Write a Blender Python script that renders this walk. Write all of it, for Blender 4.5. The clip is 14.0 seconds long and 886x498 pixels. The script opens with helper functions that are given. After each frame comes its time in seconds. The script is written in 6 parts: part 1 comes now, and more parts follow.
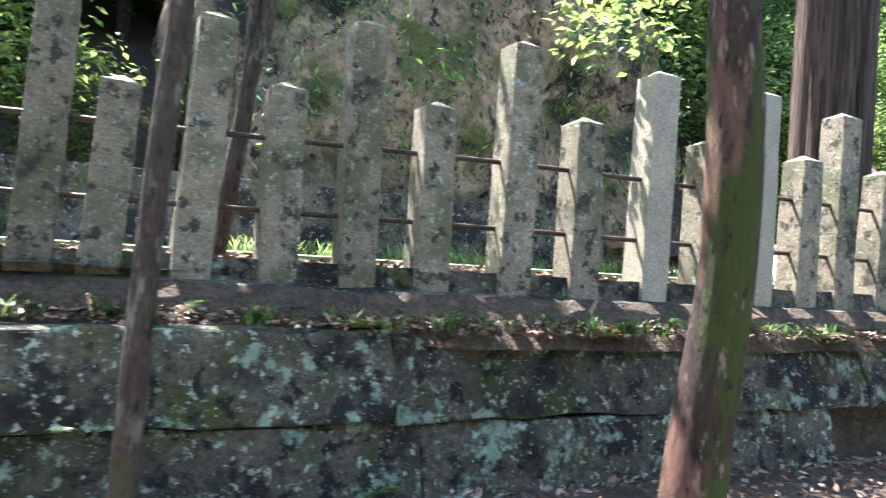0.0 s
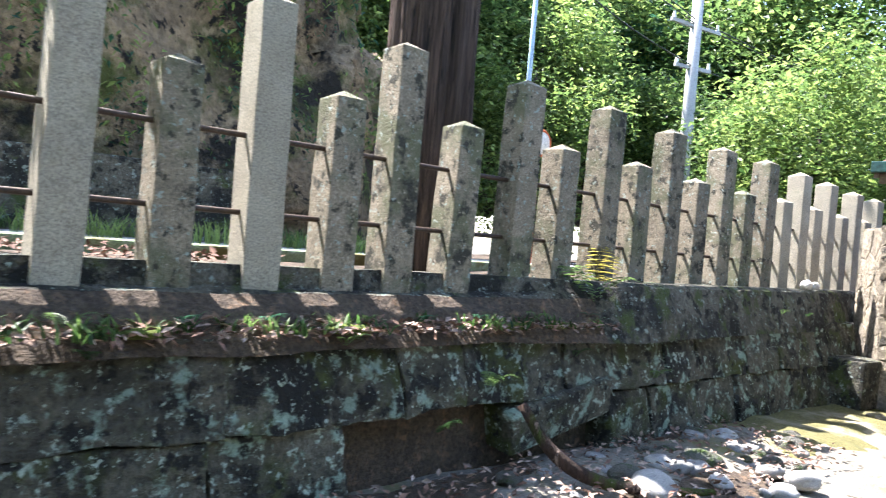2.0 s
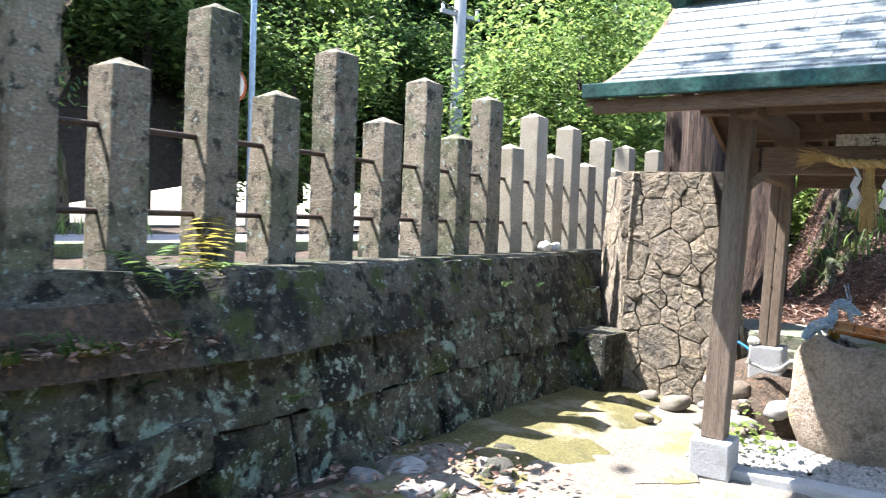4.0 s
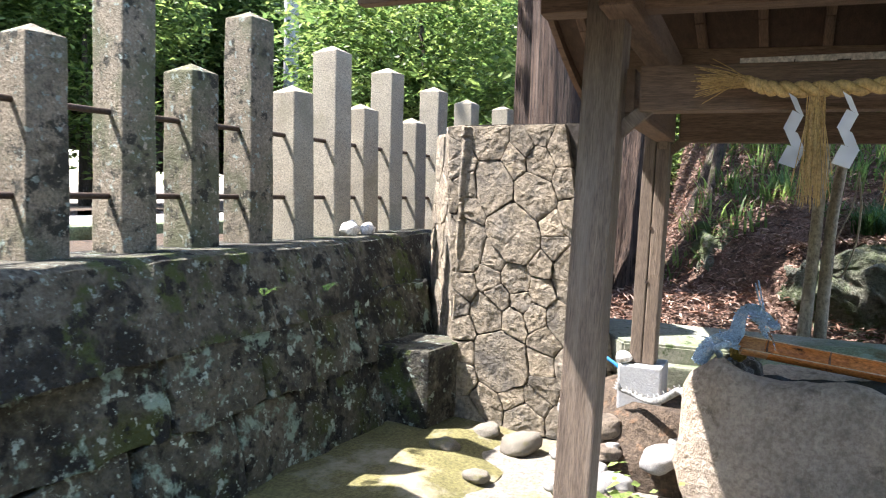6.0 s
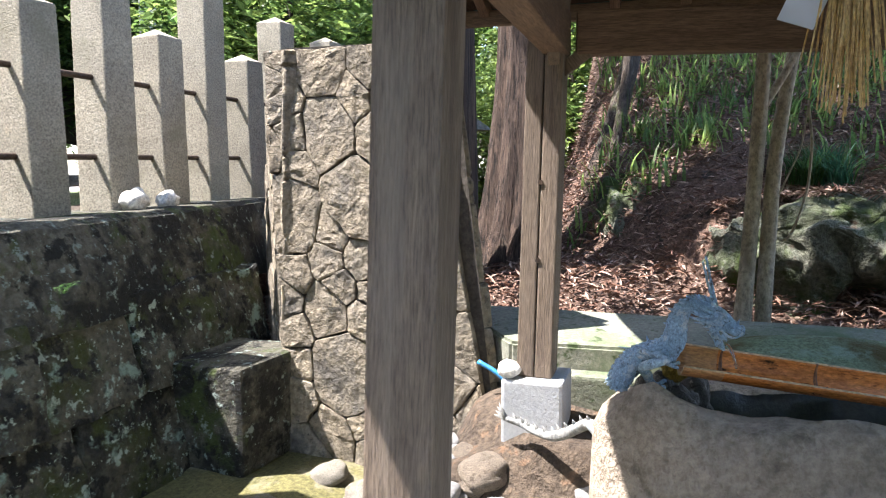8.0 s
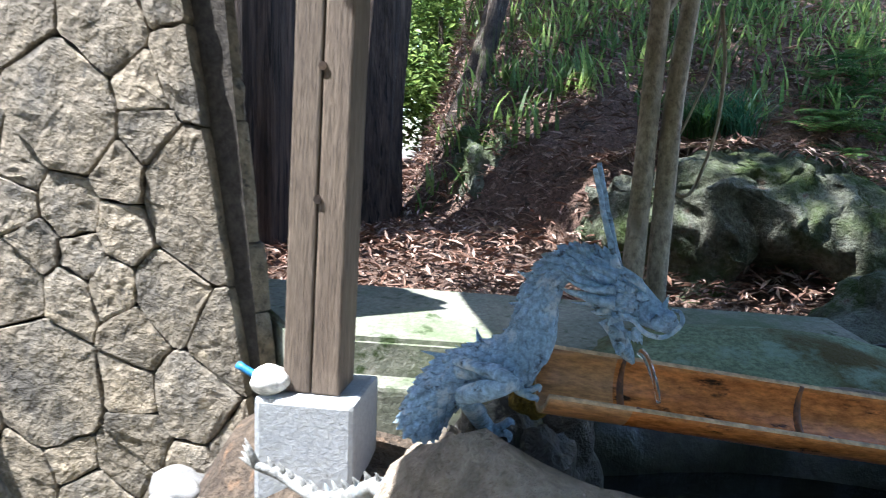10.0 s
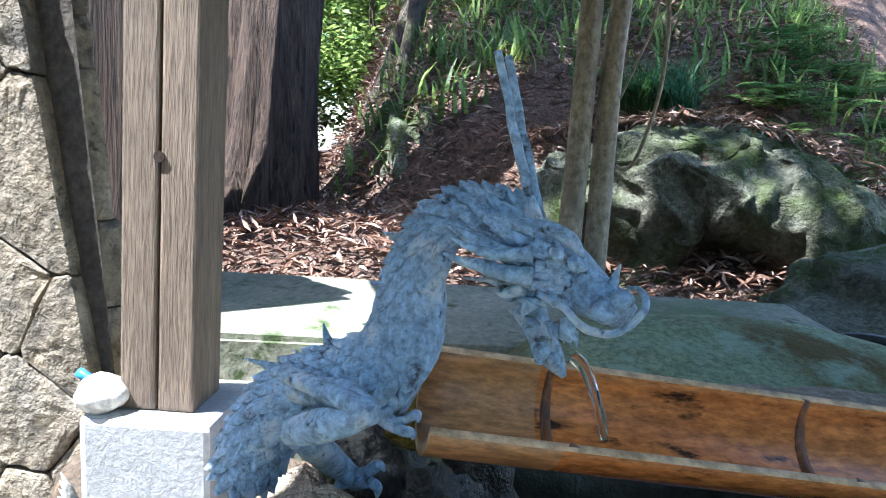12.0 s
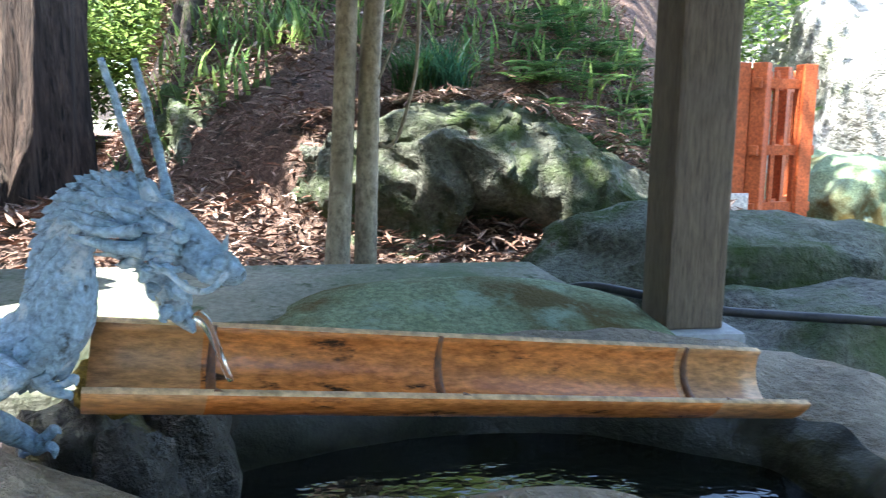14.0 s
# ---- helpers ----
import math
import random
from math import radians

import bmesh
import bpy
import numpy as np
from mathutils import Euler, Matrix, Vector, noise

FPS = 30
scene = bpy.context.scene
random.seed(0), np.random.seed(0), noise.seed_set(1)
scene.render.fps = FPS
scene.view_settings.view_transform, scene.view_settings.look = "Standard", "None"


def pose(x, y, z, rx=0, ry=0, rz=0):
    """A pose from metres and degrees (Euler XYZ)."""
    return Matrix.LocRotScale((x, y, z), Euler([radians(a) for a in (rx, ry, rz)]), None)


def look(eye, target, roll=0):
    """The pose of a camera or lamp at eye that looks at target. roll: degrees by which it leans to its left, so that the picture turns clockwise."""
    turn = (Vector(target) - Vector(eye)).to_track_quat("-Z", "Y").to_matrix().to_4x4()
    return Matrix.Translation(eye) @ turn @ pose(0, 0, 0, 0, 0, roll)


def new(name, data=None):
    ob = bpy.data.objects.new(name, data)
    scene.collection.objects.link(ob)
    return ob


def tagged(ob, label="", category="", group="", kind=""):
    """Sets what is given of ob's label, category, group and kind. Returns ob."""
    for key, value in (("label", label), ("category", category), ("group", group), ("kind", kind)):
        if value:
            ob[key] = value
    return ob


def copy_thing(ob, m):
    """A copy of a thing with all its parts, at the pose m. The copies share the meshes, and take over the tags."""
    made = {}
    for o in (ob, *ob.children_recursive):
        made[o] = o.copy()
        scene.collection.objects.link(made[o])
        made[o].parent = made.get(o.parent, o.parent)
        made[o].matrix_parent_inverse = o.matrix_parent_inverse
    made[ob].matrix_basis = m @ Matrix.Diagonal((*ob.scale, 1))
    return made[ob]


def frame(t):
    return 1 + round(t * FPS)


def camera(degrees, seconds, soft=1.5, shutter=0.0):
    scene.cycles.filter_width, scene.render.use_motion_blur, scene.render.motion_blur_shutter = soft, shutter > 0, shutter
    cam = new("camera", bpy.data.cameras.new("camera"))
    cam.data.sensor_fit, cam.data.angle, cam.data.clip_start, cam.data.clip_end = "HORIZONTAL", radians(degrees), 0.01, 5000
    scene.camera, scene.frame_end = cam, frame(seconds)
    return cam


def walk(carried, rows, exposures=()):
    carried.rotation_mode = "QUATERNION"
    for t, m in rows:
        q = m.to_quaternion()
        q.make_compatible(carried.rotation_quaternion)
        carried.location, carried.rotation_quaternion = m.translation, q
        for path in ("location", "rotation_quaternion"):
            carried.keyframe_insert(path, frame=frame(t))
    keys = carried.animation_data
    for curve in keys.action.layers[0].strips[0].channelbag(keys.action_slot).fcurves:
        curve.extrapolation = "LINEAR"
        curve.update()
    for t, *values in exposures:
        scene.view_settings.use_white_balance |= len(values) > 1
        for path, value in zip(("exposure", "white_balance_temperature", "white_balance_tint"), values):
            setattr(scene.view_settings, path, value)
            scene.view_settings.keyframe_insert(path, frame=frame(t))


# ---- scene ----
from mathutils.bvhtree import BVHTree

cam = camera(60.0, 14.0, soft=1.1, shutter=0.25)
ROWS = [
    (0, 2.703, 0.779, 1.118, 90.59, -3.72, -26.95),
    (0.5, 3.238, 0.76, 1.145, 90.33, -4.3, -31.46),
    (1, 3.795, 0.781, 1.192, 89.89, -5.14, -35.06),
    (1.5, 4.383, 0.935, 1.206, 89.38, -5.72, -38.9),
    (2, 4.866, 1.002, 1.239, 89.28, -4.87, -42.33),
    (2.5, 5.338, 1.042, 1.308, 88.69, -4.17, -46.3),
    (3, 5.826, 1.127, 1.329, 87.98, -3.42, -49.64),
    (3.5, 6.345, 1.205, 1.314, 87.73, -2.66, -52.9),
    (6, 8.623, 1.73, 1.329, 85.81, -1.3, -65.78),
    (6.5, 8.949, 1.777, 1.318, 84.92, -0.83, -67.6),
    (7, 9.3, 1.838, 1.291, 84.02, -0.13, -70.11),
    (9.5, 10.631, 1.886, 1.115, 83.22, -0.96, -77.75),
    (10, 10.92, 1.869, 1.031, 82.48, -1.88, -81.6),
    (10.5, 11.133, 1.839, 0.984, 82.5, -2.17, -83.15),
    (11, 11.216, 1.836, 0.97, 82.41, -2.21, -84.33),
    (11.5, 11.249, 1.832, 0.96, 82.29, -2.18, -85.29),
    (12, 11.252, 1.828, 0.957, 82.13, -2.06, -86.15),
    (12.5, 11.252, 1.82, 0.954, 81.94, -1.82, -87.18),
    (13, 11.245, 1.786, 0.957, 81.48, -1.34, -89.86),
    (13.5, 11.217, 1.732, 0.957, 80.98, -0.79, -94.04),
    (14, 11.139, 1.678, 0.969, 80.74, -0.3, -99.47),
]
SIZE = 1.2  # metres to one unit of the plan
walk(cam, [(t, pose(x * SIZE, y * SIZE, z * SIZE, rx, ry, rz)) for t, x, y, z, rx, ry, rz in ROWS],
     exposures=[(0.0, 3.2, 6250, 16), (3.5, 2.6, 6200, 16), (7.2, 2.6, 6400, 17), (9.5, 2.45, 5850, 12), (12.0, 2.9, 5650, 11), (14.0, 3.4, 6100, 10)])

# ---- world and sun ----
SUN_TO = Vector((-0.15, 0.48, 0.9)).normalized()
world = bpy.data.worlds.new("sky")
scene.world = world
world.use_nodes = True
wn = world.node_tree
sky = wn.nodes.new("ShaderNodeTexSky")
sky.sky_type, sky.sun_disc = "NISHITA", False
sky.sun_elevation = math.asin(SUN_TO.z)
sky.sun_rotation = math.atan2(SUN_TO.x, SUN_TO.y)
wn.nodes["Background"].inputs["Strength"].default_value = 0.13
wn.links.new(sky.outputs[0], wn.nodes["Background"].inputs["Color"])
sun_data = bpy.data.lights.new("sun", "SUN")
sun_data.energy, sun_data.angle, sun_data.color = 4.3, radians(0.5), (1.0, 0.96, 0.9)
sun = new("sun", sun_data)
sun.matrix_world = look(SUN_TO * 30, (0, 0, 0))

# ---- materials ----
def noise_node(nt, coord, scale, detail=6.0, rough=0.6):
    n = nt.nodes.new("ShaderNodeTexNoise")
    n.inputs["Scale"].default_value, n.inputs["Detail"].default_value, n.inputs["Roughness"].default_value = scale, detail, rough
    nt.links.new(coord, n.inputs["Vector"])
    return n.outputs["Fac"]


def ramp(nt, fac, a, b):
    r = nt.nodes.new("ShaderNodeMapRange")
    r.inputs["From Min"].default_value, r.inputs["From Max"].default_value = a, b
    nt.links.new(fac, r.inputs["Value"])
    return r.outputs["Result"]


def mixed(nt, fac, a, b):
    m = nt.nodes.new("ShaderNodeMix")
    m.data_type = "RGBA"
    for sock, v in ((m.inputs[0], fac), (m.inputs[6], a), (m.inputs[7], b)):
        if isinstance(v, (tuple, float, int)):
            sock.default_value = (*v, 1) if isinstance(v, tuple) else v
        else:
            nt.links.new(v, sock)
    return m.outputs[2]


def material(name, c1, c2, scale=6.0, rough=0.85, bump=0.4, grain=60.0, stains=(), metal=0.0, vary=0.0, stretch=(1, 1, 1), dist=0.01, island=False, trans=0.0, speck=0.9):
    """c1, c2: the two base colours; stains: (colour, scale, from, to) patches laid over; vary: change of value from piece to piece; speck: strength of the grain."""
    m = bpy.data.materials.new(name)
    m.use_nodes = True
    nt = m.node_tree
    bsdf = nt.nodes["Principled BSDF"]
    tc = nt.nodes.new("ShaderNodeTexCoord")
    info = nt.nodes.new("ShaderNodeObjectInfo")
    mp = nt.nodes.new("ShaderNodeMapping")
    mp.inputs["Scale"].default_value = stretch
    shift = nt.nodes.new("ShaderNodeVectorMath")
    shift.operation = "SCALE"
    shift.inputs[0].default_value = (37.0, 51.0, 23.0)
    nt.links.new(info.outputs["Random"], shift.inputs["Scale"])
    nt.links.new(shift.outputs[0], mp.inputs["Location"])
    nt.links.new(tc.outputs["Object"], mp.inputs["Vector"])
    co = mp.outputs["Vector"]
    col = mixed(nt, ramp(nt, noise_node(nt, co, scale), 0.3, 0.7), c1, c2)
    fine = noise_node(nt, co, grain, 4.0, 0.7)
    dark = mixed(nt, ramp(nt, fine, 0.35, 0.65), (0.5, 0.5, 0.5), (1.32, 1.32, 1.32))
    mul = nt.nodes.new("ShaderNodeMix")
    mul.data_type, mul.blend_type = "RGBA", "MULTIPLY"
    mul.inputs[0].default_value = speck
    nt.links.new(col, mul.inputs[6])
    nt.links.new(dark, mul.inputs[7])
    col = mul.outputs[2]
    for sc, ss, lo, hi in stains:
        col = mixed(nt, ramp(nt, noise_node(nt, co, ss, 8.0, 0.65), lo, hi), col, sc)
    if vary:
        rnd = info.outputs["Random"]
        if island:
            rnd = nt.nodes.new("ShaderNodeNewGeometry").outputs["Random Per Island"]
        hsv = nt.nodes.new("ShaderNodeHueSaturation")
        v = nt.nodes.new("ShaderNodeMapRange")
        v.inputs["To Min"].default_value, v.inputs["To Max"].default_value = 1 - vary, 1 + vary
        nt.links.new(rnd, v.inputs["Value"])
        nt.links.new(v.outputs["Result"], hsv.inputs["Value"])
        nt.links.new(col, hsv.inputs["Color"])
        col = hsv.outputs["Color"]
    nt.links.new(col, bsdf.inputs["Base Color"])
    bsdf.inputs["Roughness"].default_value, bsdf.inputs["Metallic"].default_value = rough, metal
    bsdf.inputs["Specular IOR Level"].default_value = 0.35
    if bump:
        b = nt.nodes.new("ShaderNodeBump")
        b.inputs["Strength"].default_value, b.inputs["Distance"].default_value = bump, dist
        add = nt.nodes.new("ShaderNodeMath")
        add.operation = "ADD"
        nt.links.new(noise_node(nt, co, scale * 3), add.inputs[0])
        nt.links.new(fine, add.inputs[1])
        nt.links.new(add.outputs[0], b.inputs["Height"])
        nt.links.new(b.outputs["Normal"], bsdf.inputs["Normal"])
    if trans:
        tr = nt.nodes.new("ShaderNodeBsdfTranslucent")
        nt.links.new(col, tr.inputs["Color"])
        mx = nt.nodes.new("ShaderNodeMixShader")
        mx.inputs[0].default_value = trans
        nt.links.new(bsdf.outputs[0], mx.inputs[1])
        nt.links.new(tr.outputs[0], mx.inputs[2])
        nt.links.new(mx.outputs[0], nt.nodes["Material Output"].inputs["Surface"])
    return m


GREEN, BLACK, PALE = (0.055, 0.075, 0.02), (0.018, 0.018, 0.015), (0.24, 0.29, 0.25)
M_POST = material("old_granite", (0.25, 0.215, 0.155), (0.15, 0.13, 0.092), 9, 0.9, 1.0, 85, [((0.1, 0.105, 0.06), 3.2, 0.48, 0.6), ((0.035, 0.035, 0.025), 11.0, 0.55, 0.61), (PALE, 26.0, 0.59, 0.63), ((0.03, 0.03, 0.022), 3.4, 0.58, 0.66), ((0.34, 0.3, 0.23), 50.0, 0.6, 0.66)], vary=0.2)
M_POST_NEW = material("pale_granite", (0.34, 0.31, 0.235), (0.26, 0.235, 0.18), 5, 0.88, 0.5, 110, [((0.2, 0.19, 0.13), 3.0, 0.56, 0.72), ((0.4, 0.26, 0.13), 2.0, 0.66, 0.78)], vary=0.08)
M_IRON = material("dark_iron", (0.05, 0.04, 0.035), (0.09, 0.06, 0.04), 20, 0.6, 0.2, 120, metal=0.5)
M_WALL = material("lichened_wall_stone", (0.12, 0.112, 0.08), (0.04, 0.04, 0.028), 4.4, 0.92, 1.0, 30, [((0.012, 0.012, 0.01), 1.7, 0.5, 0.58), ((0.045, 0.055, 0.014), 2.6, 0.52, 0.62), ((0.2, 0.27, 0.21), 6.5, 0.56, 0.62), ((0.3, 0.36, 0.29), 17.0, 0.585, 0.63), ((0.012, 0.012, 0.01), 9.0, 0.54, 0.6), ((0.34, 0.4, 0.32), 42.0, 0.62, 0.66)], vary=0.16, dist=0.04)
M_CURB = material("mossy_concrete_kerb", (0.15, 0.14, 0.105), (0.065, 0.062, 0.045), 4, 0.92, 1.0, 40, [(BLACK, 2.6, 0.47, 0.56), (GREEN, 3.5, 0.54, 0.62), (PALE, 17, 0.59, 0.64), ((0.015, 0.015, 0.012), 9, 0.54, 0.6), (PALE, 44, 0.62, 0.66)], dist=0.04)
M_SOIL = material("dark_soil", (0.055, 0.04, 0.028), (0.1, 0.075, 0.052), 7, 0.95, 1.0, 40, [((0.16, 0.1, 0.06), 16, 0.56, 0.66)], dist=0.03)
M_MOULD = material("leaf_mould", (0.17, 0.105, 0.075), (0.085, 0.052, 0.038), 14, 0.95, 1.0, 60, [((0.28, 0.19, 0.14), 22, 0.57, 0.64), ((0.03, 0.022, 0.016), 9, 0.57, 0.66)], dist=0.03)
M_GROUND = material("pale_sandy_ground", (0.2, 0.183, 0.15), (0.145, 0.13, 0.103), 1.6, 0.95, 0.5, 45, [((0.12, 0.11, 0.035), 1.1, 0.53, 0.66), ((0.14, 0.12, 0.09), 2.6, 0.6, 0.74)])
M_ROAD = material("pale_road", (0.36, 0.35, 0.34), (0.28, 0.27, 0.26), 3, 0.9, 0.2, 120)
M_STONE = material("split_granite", (0.26, 0.215, 0.15), (0.155, 0.138, 0.11), 5, 0.88, 1.0, 34, [((0.1, 0.09, 0.075), 5.0, 0.57, 0.7), ((0.46, 0.38, 0.26), 6.0, 0.58, 0.72), ((0.06, 0.055, 0.045), 30, 0.6, 0.68)], vary=0.22, dist=0.02)
M_JOINT = material("dark_mortar", (0.07, 0.06, 0.048), (0.035, 0.03, 0.025), 10, 0.95, 0.5, 50)
M_WOOD = material("weathered_cedar", (0.21, 0.16, 0.115), (0.125, 0.093, 0.068), 5, 0.72, 0.5, 40, [((0.25, 0.205, 0.16), 2.0, 0.55, 0.75)], stretch=(6, 6, 0.5), vary=0.08)
M_WOOD_H = material("weathered_cedar_beam", (0.21, 0.135, 0.085), (0.12, 0.075, 0.048), 5, 0.72, 0.5, 40, stretch=(6, 0.5, 6), vary=0.08)
# cedar darkened for the underside boards: shade below the roof put into the colour
M_WOOD_SHADE = material("shaded_roof_boards", (0.1, 0.062, 0.04), (0.06, 0.038, 0.025), 5, 0.8, 0.4, 40, stretch=(0.6, 6, 6), vary=0.15)
M_COPPER = material("grey_copper_shingle", (0.3, 0.33, 0.32), (0.22, 0.25, 0.25), 3, 0.5, 0.2, 40, [((0.12, 0.26, 0.21), 3.0, 0.64, 0.76)], metal=0.35, vary=0.12)
M_PATINA = material("green_copper_trim", (0.05, 0.14, 0.115), (0.03, 0.06, 0.055), 6, 0.55, 0.2, 40, [((0.12, 0.27, 0.22), 4.0, 0.58, 0.7)], metal=0.35)
M_CONC = material("grey_concrete", (0.4, 0.41, 0.41), (0.32, 0.33, 0.33), 4, 0.85, 0.3, 90, [((0.24, 0.25, 0.23), 3, 0.6, 0.75), ((0.16, 0.16, 0.15), 40, 0.68, 0.72)], speck=0.25)
M_CONC_OLD = material("mossy_concrete", (0.24, 0.235, 0.19), (0.13, 0.14, 0.1), 3, 0.9, 0.5, 60, [((0.07, 0.11, 0.035), 2.2, 0.5, 0.7), ((0.34, 0.32, 0.27), 4, 0.62, 0.75), ((0.04, 0.06, 0.02), 14, 0.57, 0.66)], speck=0.6)
M_BASIN = material("rough_basin_granite", (0.37, 0.3, 0.225), (0.23, 0.19, 0.145), 5, 0.85, 1.0, 45, [((0.36, 0.31, 0.25), 3, 0.58, 0.72), ((0.1, 0.105, 0.075), 2.4, 0.6, 0.75), ((0.14, 0.11, 0.08), 8, 0.57, 0.66)], dist=0.03, speck=0.6)
# near-black hollow: wet stone, with the shade inside it put into the colour
M_BASIN_IN = material("wet_shaded_basin", (0.03, 0.03, 0.022), (0.015, 0.016, 0.012), 6, 0.3, 0.5, 40)
M_MOSS = material("mossy_slab", (0.15, 0.2, 0.1), (0.22, 0.27, 0.17), 3, 0.95, 0.9, 70, [((0.085, 0.065, 0.015), 2.4, 0.5, 0.62), ((0.24, 0.32, 0.24), 5, 0.57, 0.68)], dist=0.015)
M_ROCK = material("mossy_grey_rock", (0.2, 0.19, 0.16), (0.11, 0.11, 0.09), 3, 0.92, 1.0, 40, [((0.05, 0.085, 0.018), 1.6, 0.5, 0.64), (BLACK, 2.4, 0.6, 0.75), ((0.28, 0.28, 0.25), 6, 0.63, 0.73)], dist=0.03)
M_PEBBLE = material("grey_pebbles", (0.3, 0.29, 0.27), (0.18, 0.18, 0.175), 4, 0.7, 0.2, 60, vary=0.35)
M_CLIFF = material("brown_rock_cliff", (0.34, 0.25, 0.15), (0.14, 0.11, 0.075), 1.3, 0.95, 1.0, 9, [((0.07, 0.085, 0.022), 0.9, 0.5, 0.6), ((0.02, 0.018, 0.014), 1.1, 0.53, 0.62), ((0.36, 0.28, 0.17), 2.4, 0.6, 0.68), ((0.015, 0.014, 0.012), 5.0, 0.57, 0.62)], dist=0.15)
M_PALECLIFF = material("pale_sunlit_rock", (0.42, 0.4, 0.35), (0.22, 0.22, 0.18), 1, 0.9, 1.0, 9, [((0.16, 0.2, 0.06), 0.8, 0.56, 0.7)], dist=0.1)
M_BARK = material("cedar_bark", (0.115, 0.077, 0.057), (0.026, 0.018, 0.013), 9, 0.95, 1.0, 26, [((0.14, 0.105, 0.08), 6, 0.6, 0.7), ((0.012, 0.009, 0.007), 14, 0.55, 0.62)], stretch=(3, 3, 0.16), dist=0.03)
M_BARK_MOSS = material("mossy_brown_bark", (0.07, 0.042, 0.03), (0.024, 0.016, 0.012), 7, 0.95, 1.0, 50, [((0.05, 0.068, 0.01), 1.8, 0.49, 0.56), ((0.17, 0.085, 0.06), 2.6, 0.56, 0.64), ((0.26, 0.19, 0.15), 11, 0.6, 0.65), ((0.01, 0.008, 0.006), 14, 0.58, 0.66)], stretch=(2, 2, 0.5), dist=0.03)
M_BARK_GREY = material("grey_brown_bark", (0.1, 0.076, 0.058), (0.045, 0.034, 0.026), 8, 0.95, 1.0, 50, [((0.19, 0.185, 0.15), 9, 0.57, 0.66), ((0.018, 0.014, 0.011), 13, 0.56, 0.64), ((0.06, 0.08, 0.02), 3, 0.57, 0.68)], stretch=(2, 2, 0.6), dist=0.025)
M_BARK_PALE = material("pale_smooth_bark", (0.46, 0.39, 0.29), (0.29, 0.24, 0.17), 6, 0.9, 0.5, 40, [((0.1, 0.085, 0.06), 5, 0.57, 0.68)], stretch=(1.5, 1.5, 1))
M_BRONZE = material("blue_grey_bronze", (0.32, 0.45, 0.58), (0.21, 0.31, 0.41), 22, 0.58, 0.9, 160, [((0.5, 0.56, 0.6), 30, 0.54, 0.64), ((0.05, 0.065, 0.075), 70, 0.58, 0.68), ((0.13, 0.16, 0.18), 60, 0.6, 0.7), ((0.3, 0.2, 0.11), 45, 0.68, 0.74)], metal=0.1, dist=0.004)
M_BAMBOO = material("wet_orange_bamboo", (0.6, 0.22, 0.06), (0.45, 0.145, 0.035), 5, 0.25, 0.2, 60, [((0.54, 0.25, 0.08), 3, 0.6, 0.78), ((0.22, 0.065, 0.018), 4, 0.55, 0.7), ((0.035, 0.02, 0.012), 9, 0.575, 0.63)], stretch=(3, 0.9, 3), dist=0.003)
M_BAMBOO_RIM = material("pale_bamboo_edge", (0.6, 0.42, 0.24), (0.45, 0.28, 0.14), 8, 0.6, 0.2, 80, dist=0.003)
M_BAMBOO_DRY = material("pale_dry_bamboo", (0.5, 0.25, 0.1), (0.36, 0.155, 0.055), 5, 0.4, 0.2, 60, [((0.25, 0.11, 0.04), 5, 0.58, 0.72)], stretch=(3, 0.9, 3), dist=0.003)
M_BAMBOO_NODE = material("dark_bamboo_node", (0.22, 0.085, 0.03), (0.07, 0.03, 0.014), 40, 0.4, 0.3, 90, dist=0.003)
M_BANK_ROCK = material("mossy_bank_rock", (0.15, 0.15, 0.115), (0.085, 0.095, 0.06), 4, 0.93, 1.0, 45, [((0.045, 0.07, 0.014), 2.4, 0.47, 0.6), ((0.22, 0.235, 0.19), 9, 0.56, 0.66), ((0.03, 0.035, 0.02), 5, 0.57, 0.68), ((0.1, 0.075, 0.05), 9, 0.6, 0.68)], dist=0.04)
M_WET = material("wet_mossy_stone", (0.04, 0.037, 0.028), (0.016, 0.015, 0.012), 9, 0.35, 1.0, 60, [((0.11, 0.1, 0.03), 7, 0.56, 0.64), ((0.2, 0.19, 0.14), 22, 0.6, 0.66)], dist=0.015)
M_YMOSS = material("golden_moss", (0.34, 0.23, 0.04), (0.16, 0.11, 0.02), 40, 0.95, 1.0, 150, dist=0.01)
M_LEDGE_MOSS = material("ledge_moss", (0.13, 0.16, 0.025), (0.06, 0.08, 0.015), 40, 0.95, 1.0, 150, dist=0.01)
M_ROPE = material("straw_rope", (0.55, 0.37, 0.15), (0.4, 0.25, 0.09), 30, 0.85, 0.4, 120, dist=0.004)
M_PAPER = material("white_paper", (0.8, 0.8, 0.78), (0.76, 0.76, 0.74), 3, 0.8, 0.0, 2, trans=0.3)
M_SIGN = material("white_board", (0.72, 0.68, 0.6), (0.64, 0.6, 0.52), 8, 0.7, 0.05, 60)
M_INK = material("black_ink", (0.02, 0.02, 0.02), (0.03, 0.03, 0.03), 8, 0.6, 0.0)
M_RED = material("vermilion_paint", (0.55, 0.13, 0.04), (0.45, 0.1, 0.03), 6, 0.55, 0.15, 60)
M_HOSE = material("black_hose", (0.015, 0.016, 0.018), (0.03, 0.03, 0.03), 20, 0.45, 0.1)
M_BLUE = material("blue_hose", (0.03, 0.2, 0.42), (0.03, 0.15, 0.33), 20, 0.45, 0.1)
M_POLE = material("grey_concrete_pole", (0.42, 0.43, 0.43), (0.35, 0.36, 0.36), 4, 0.8, 0.2)
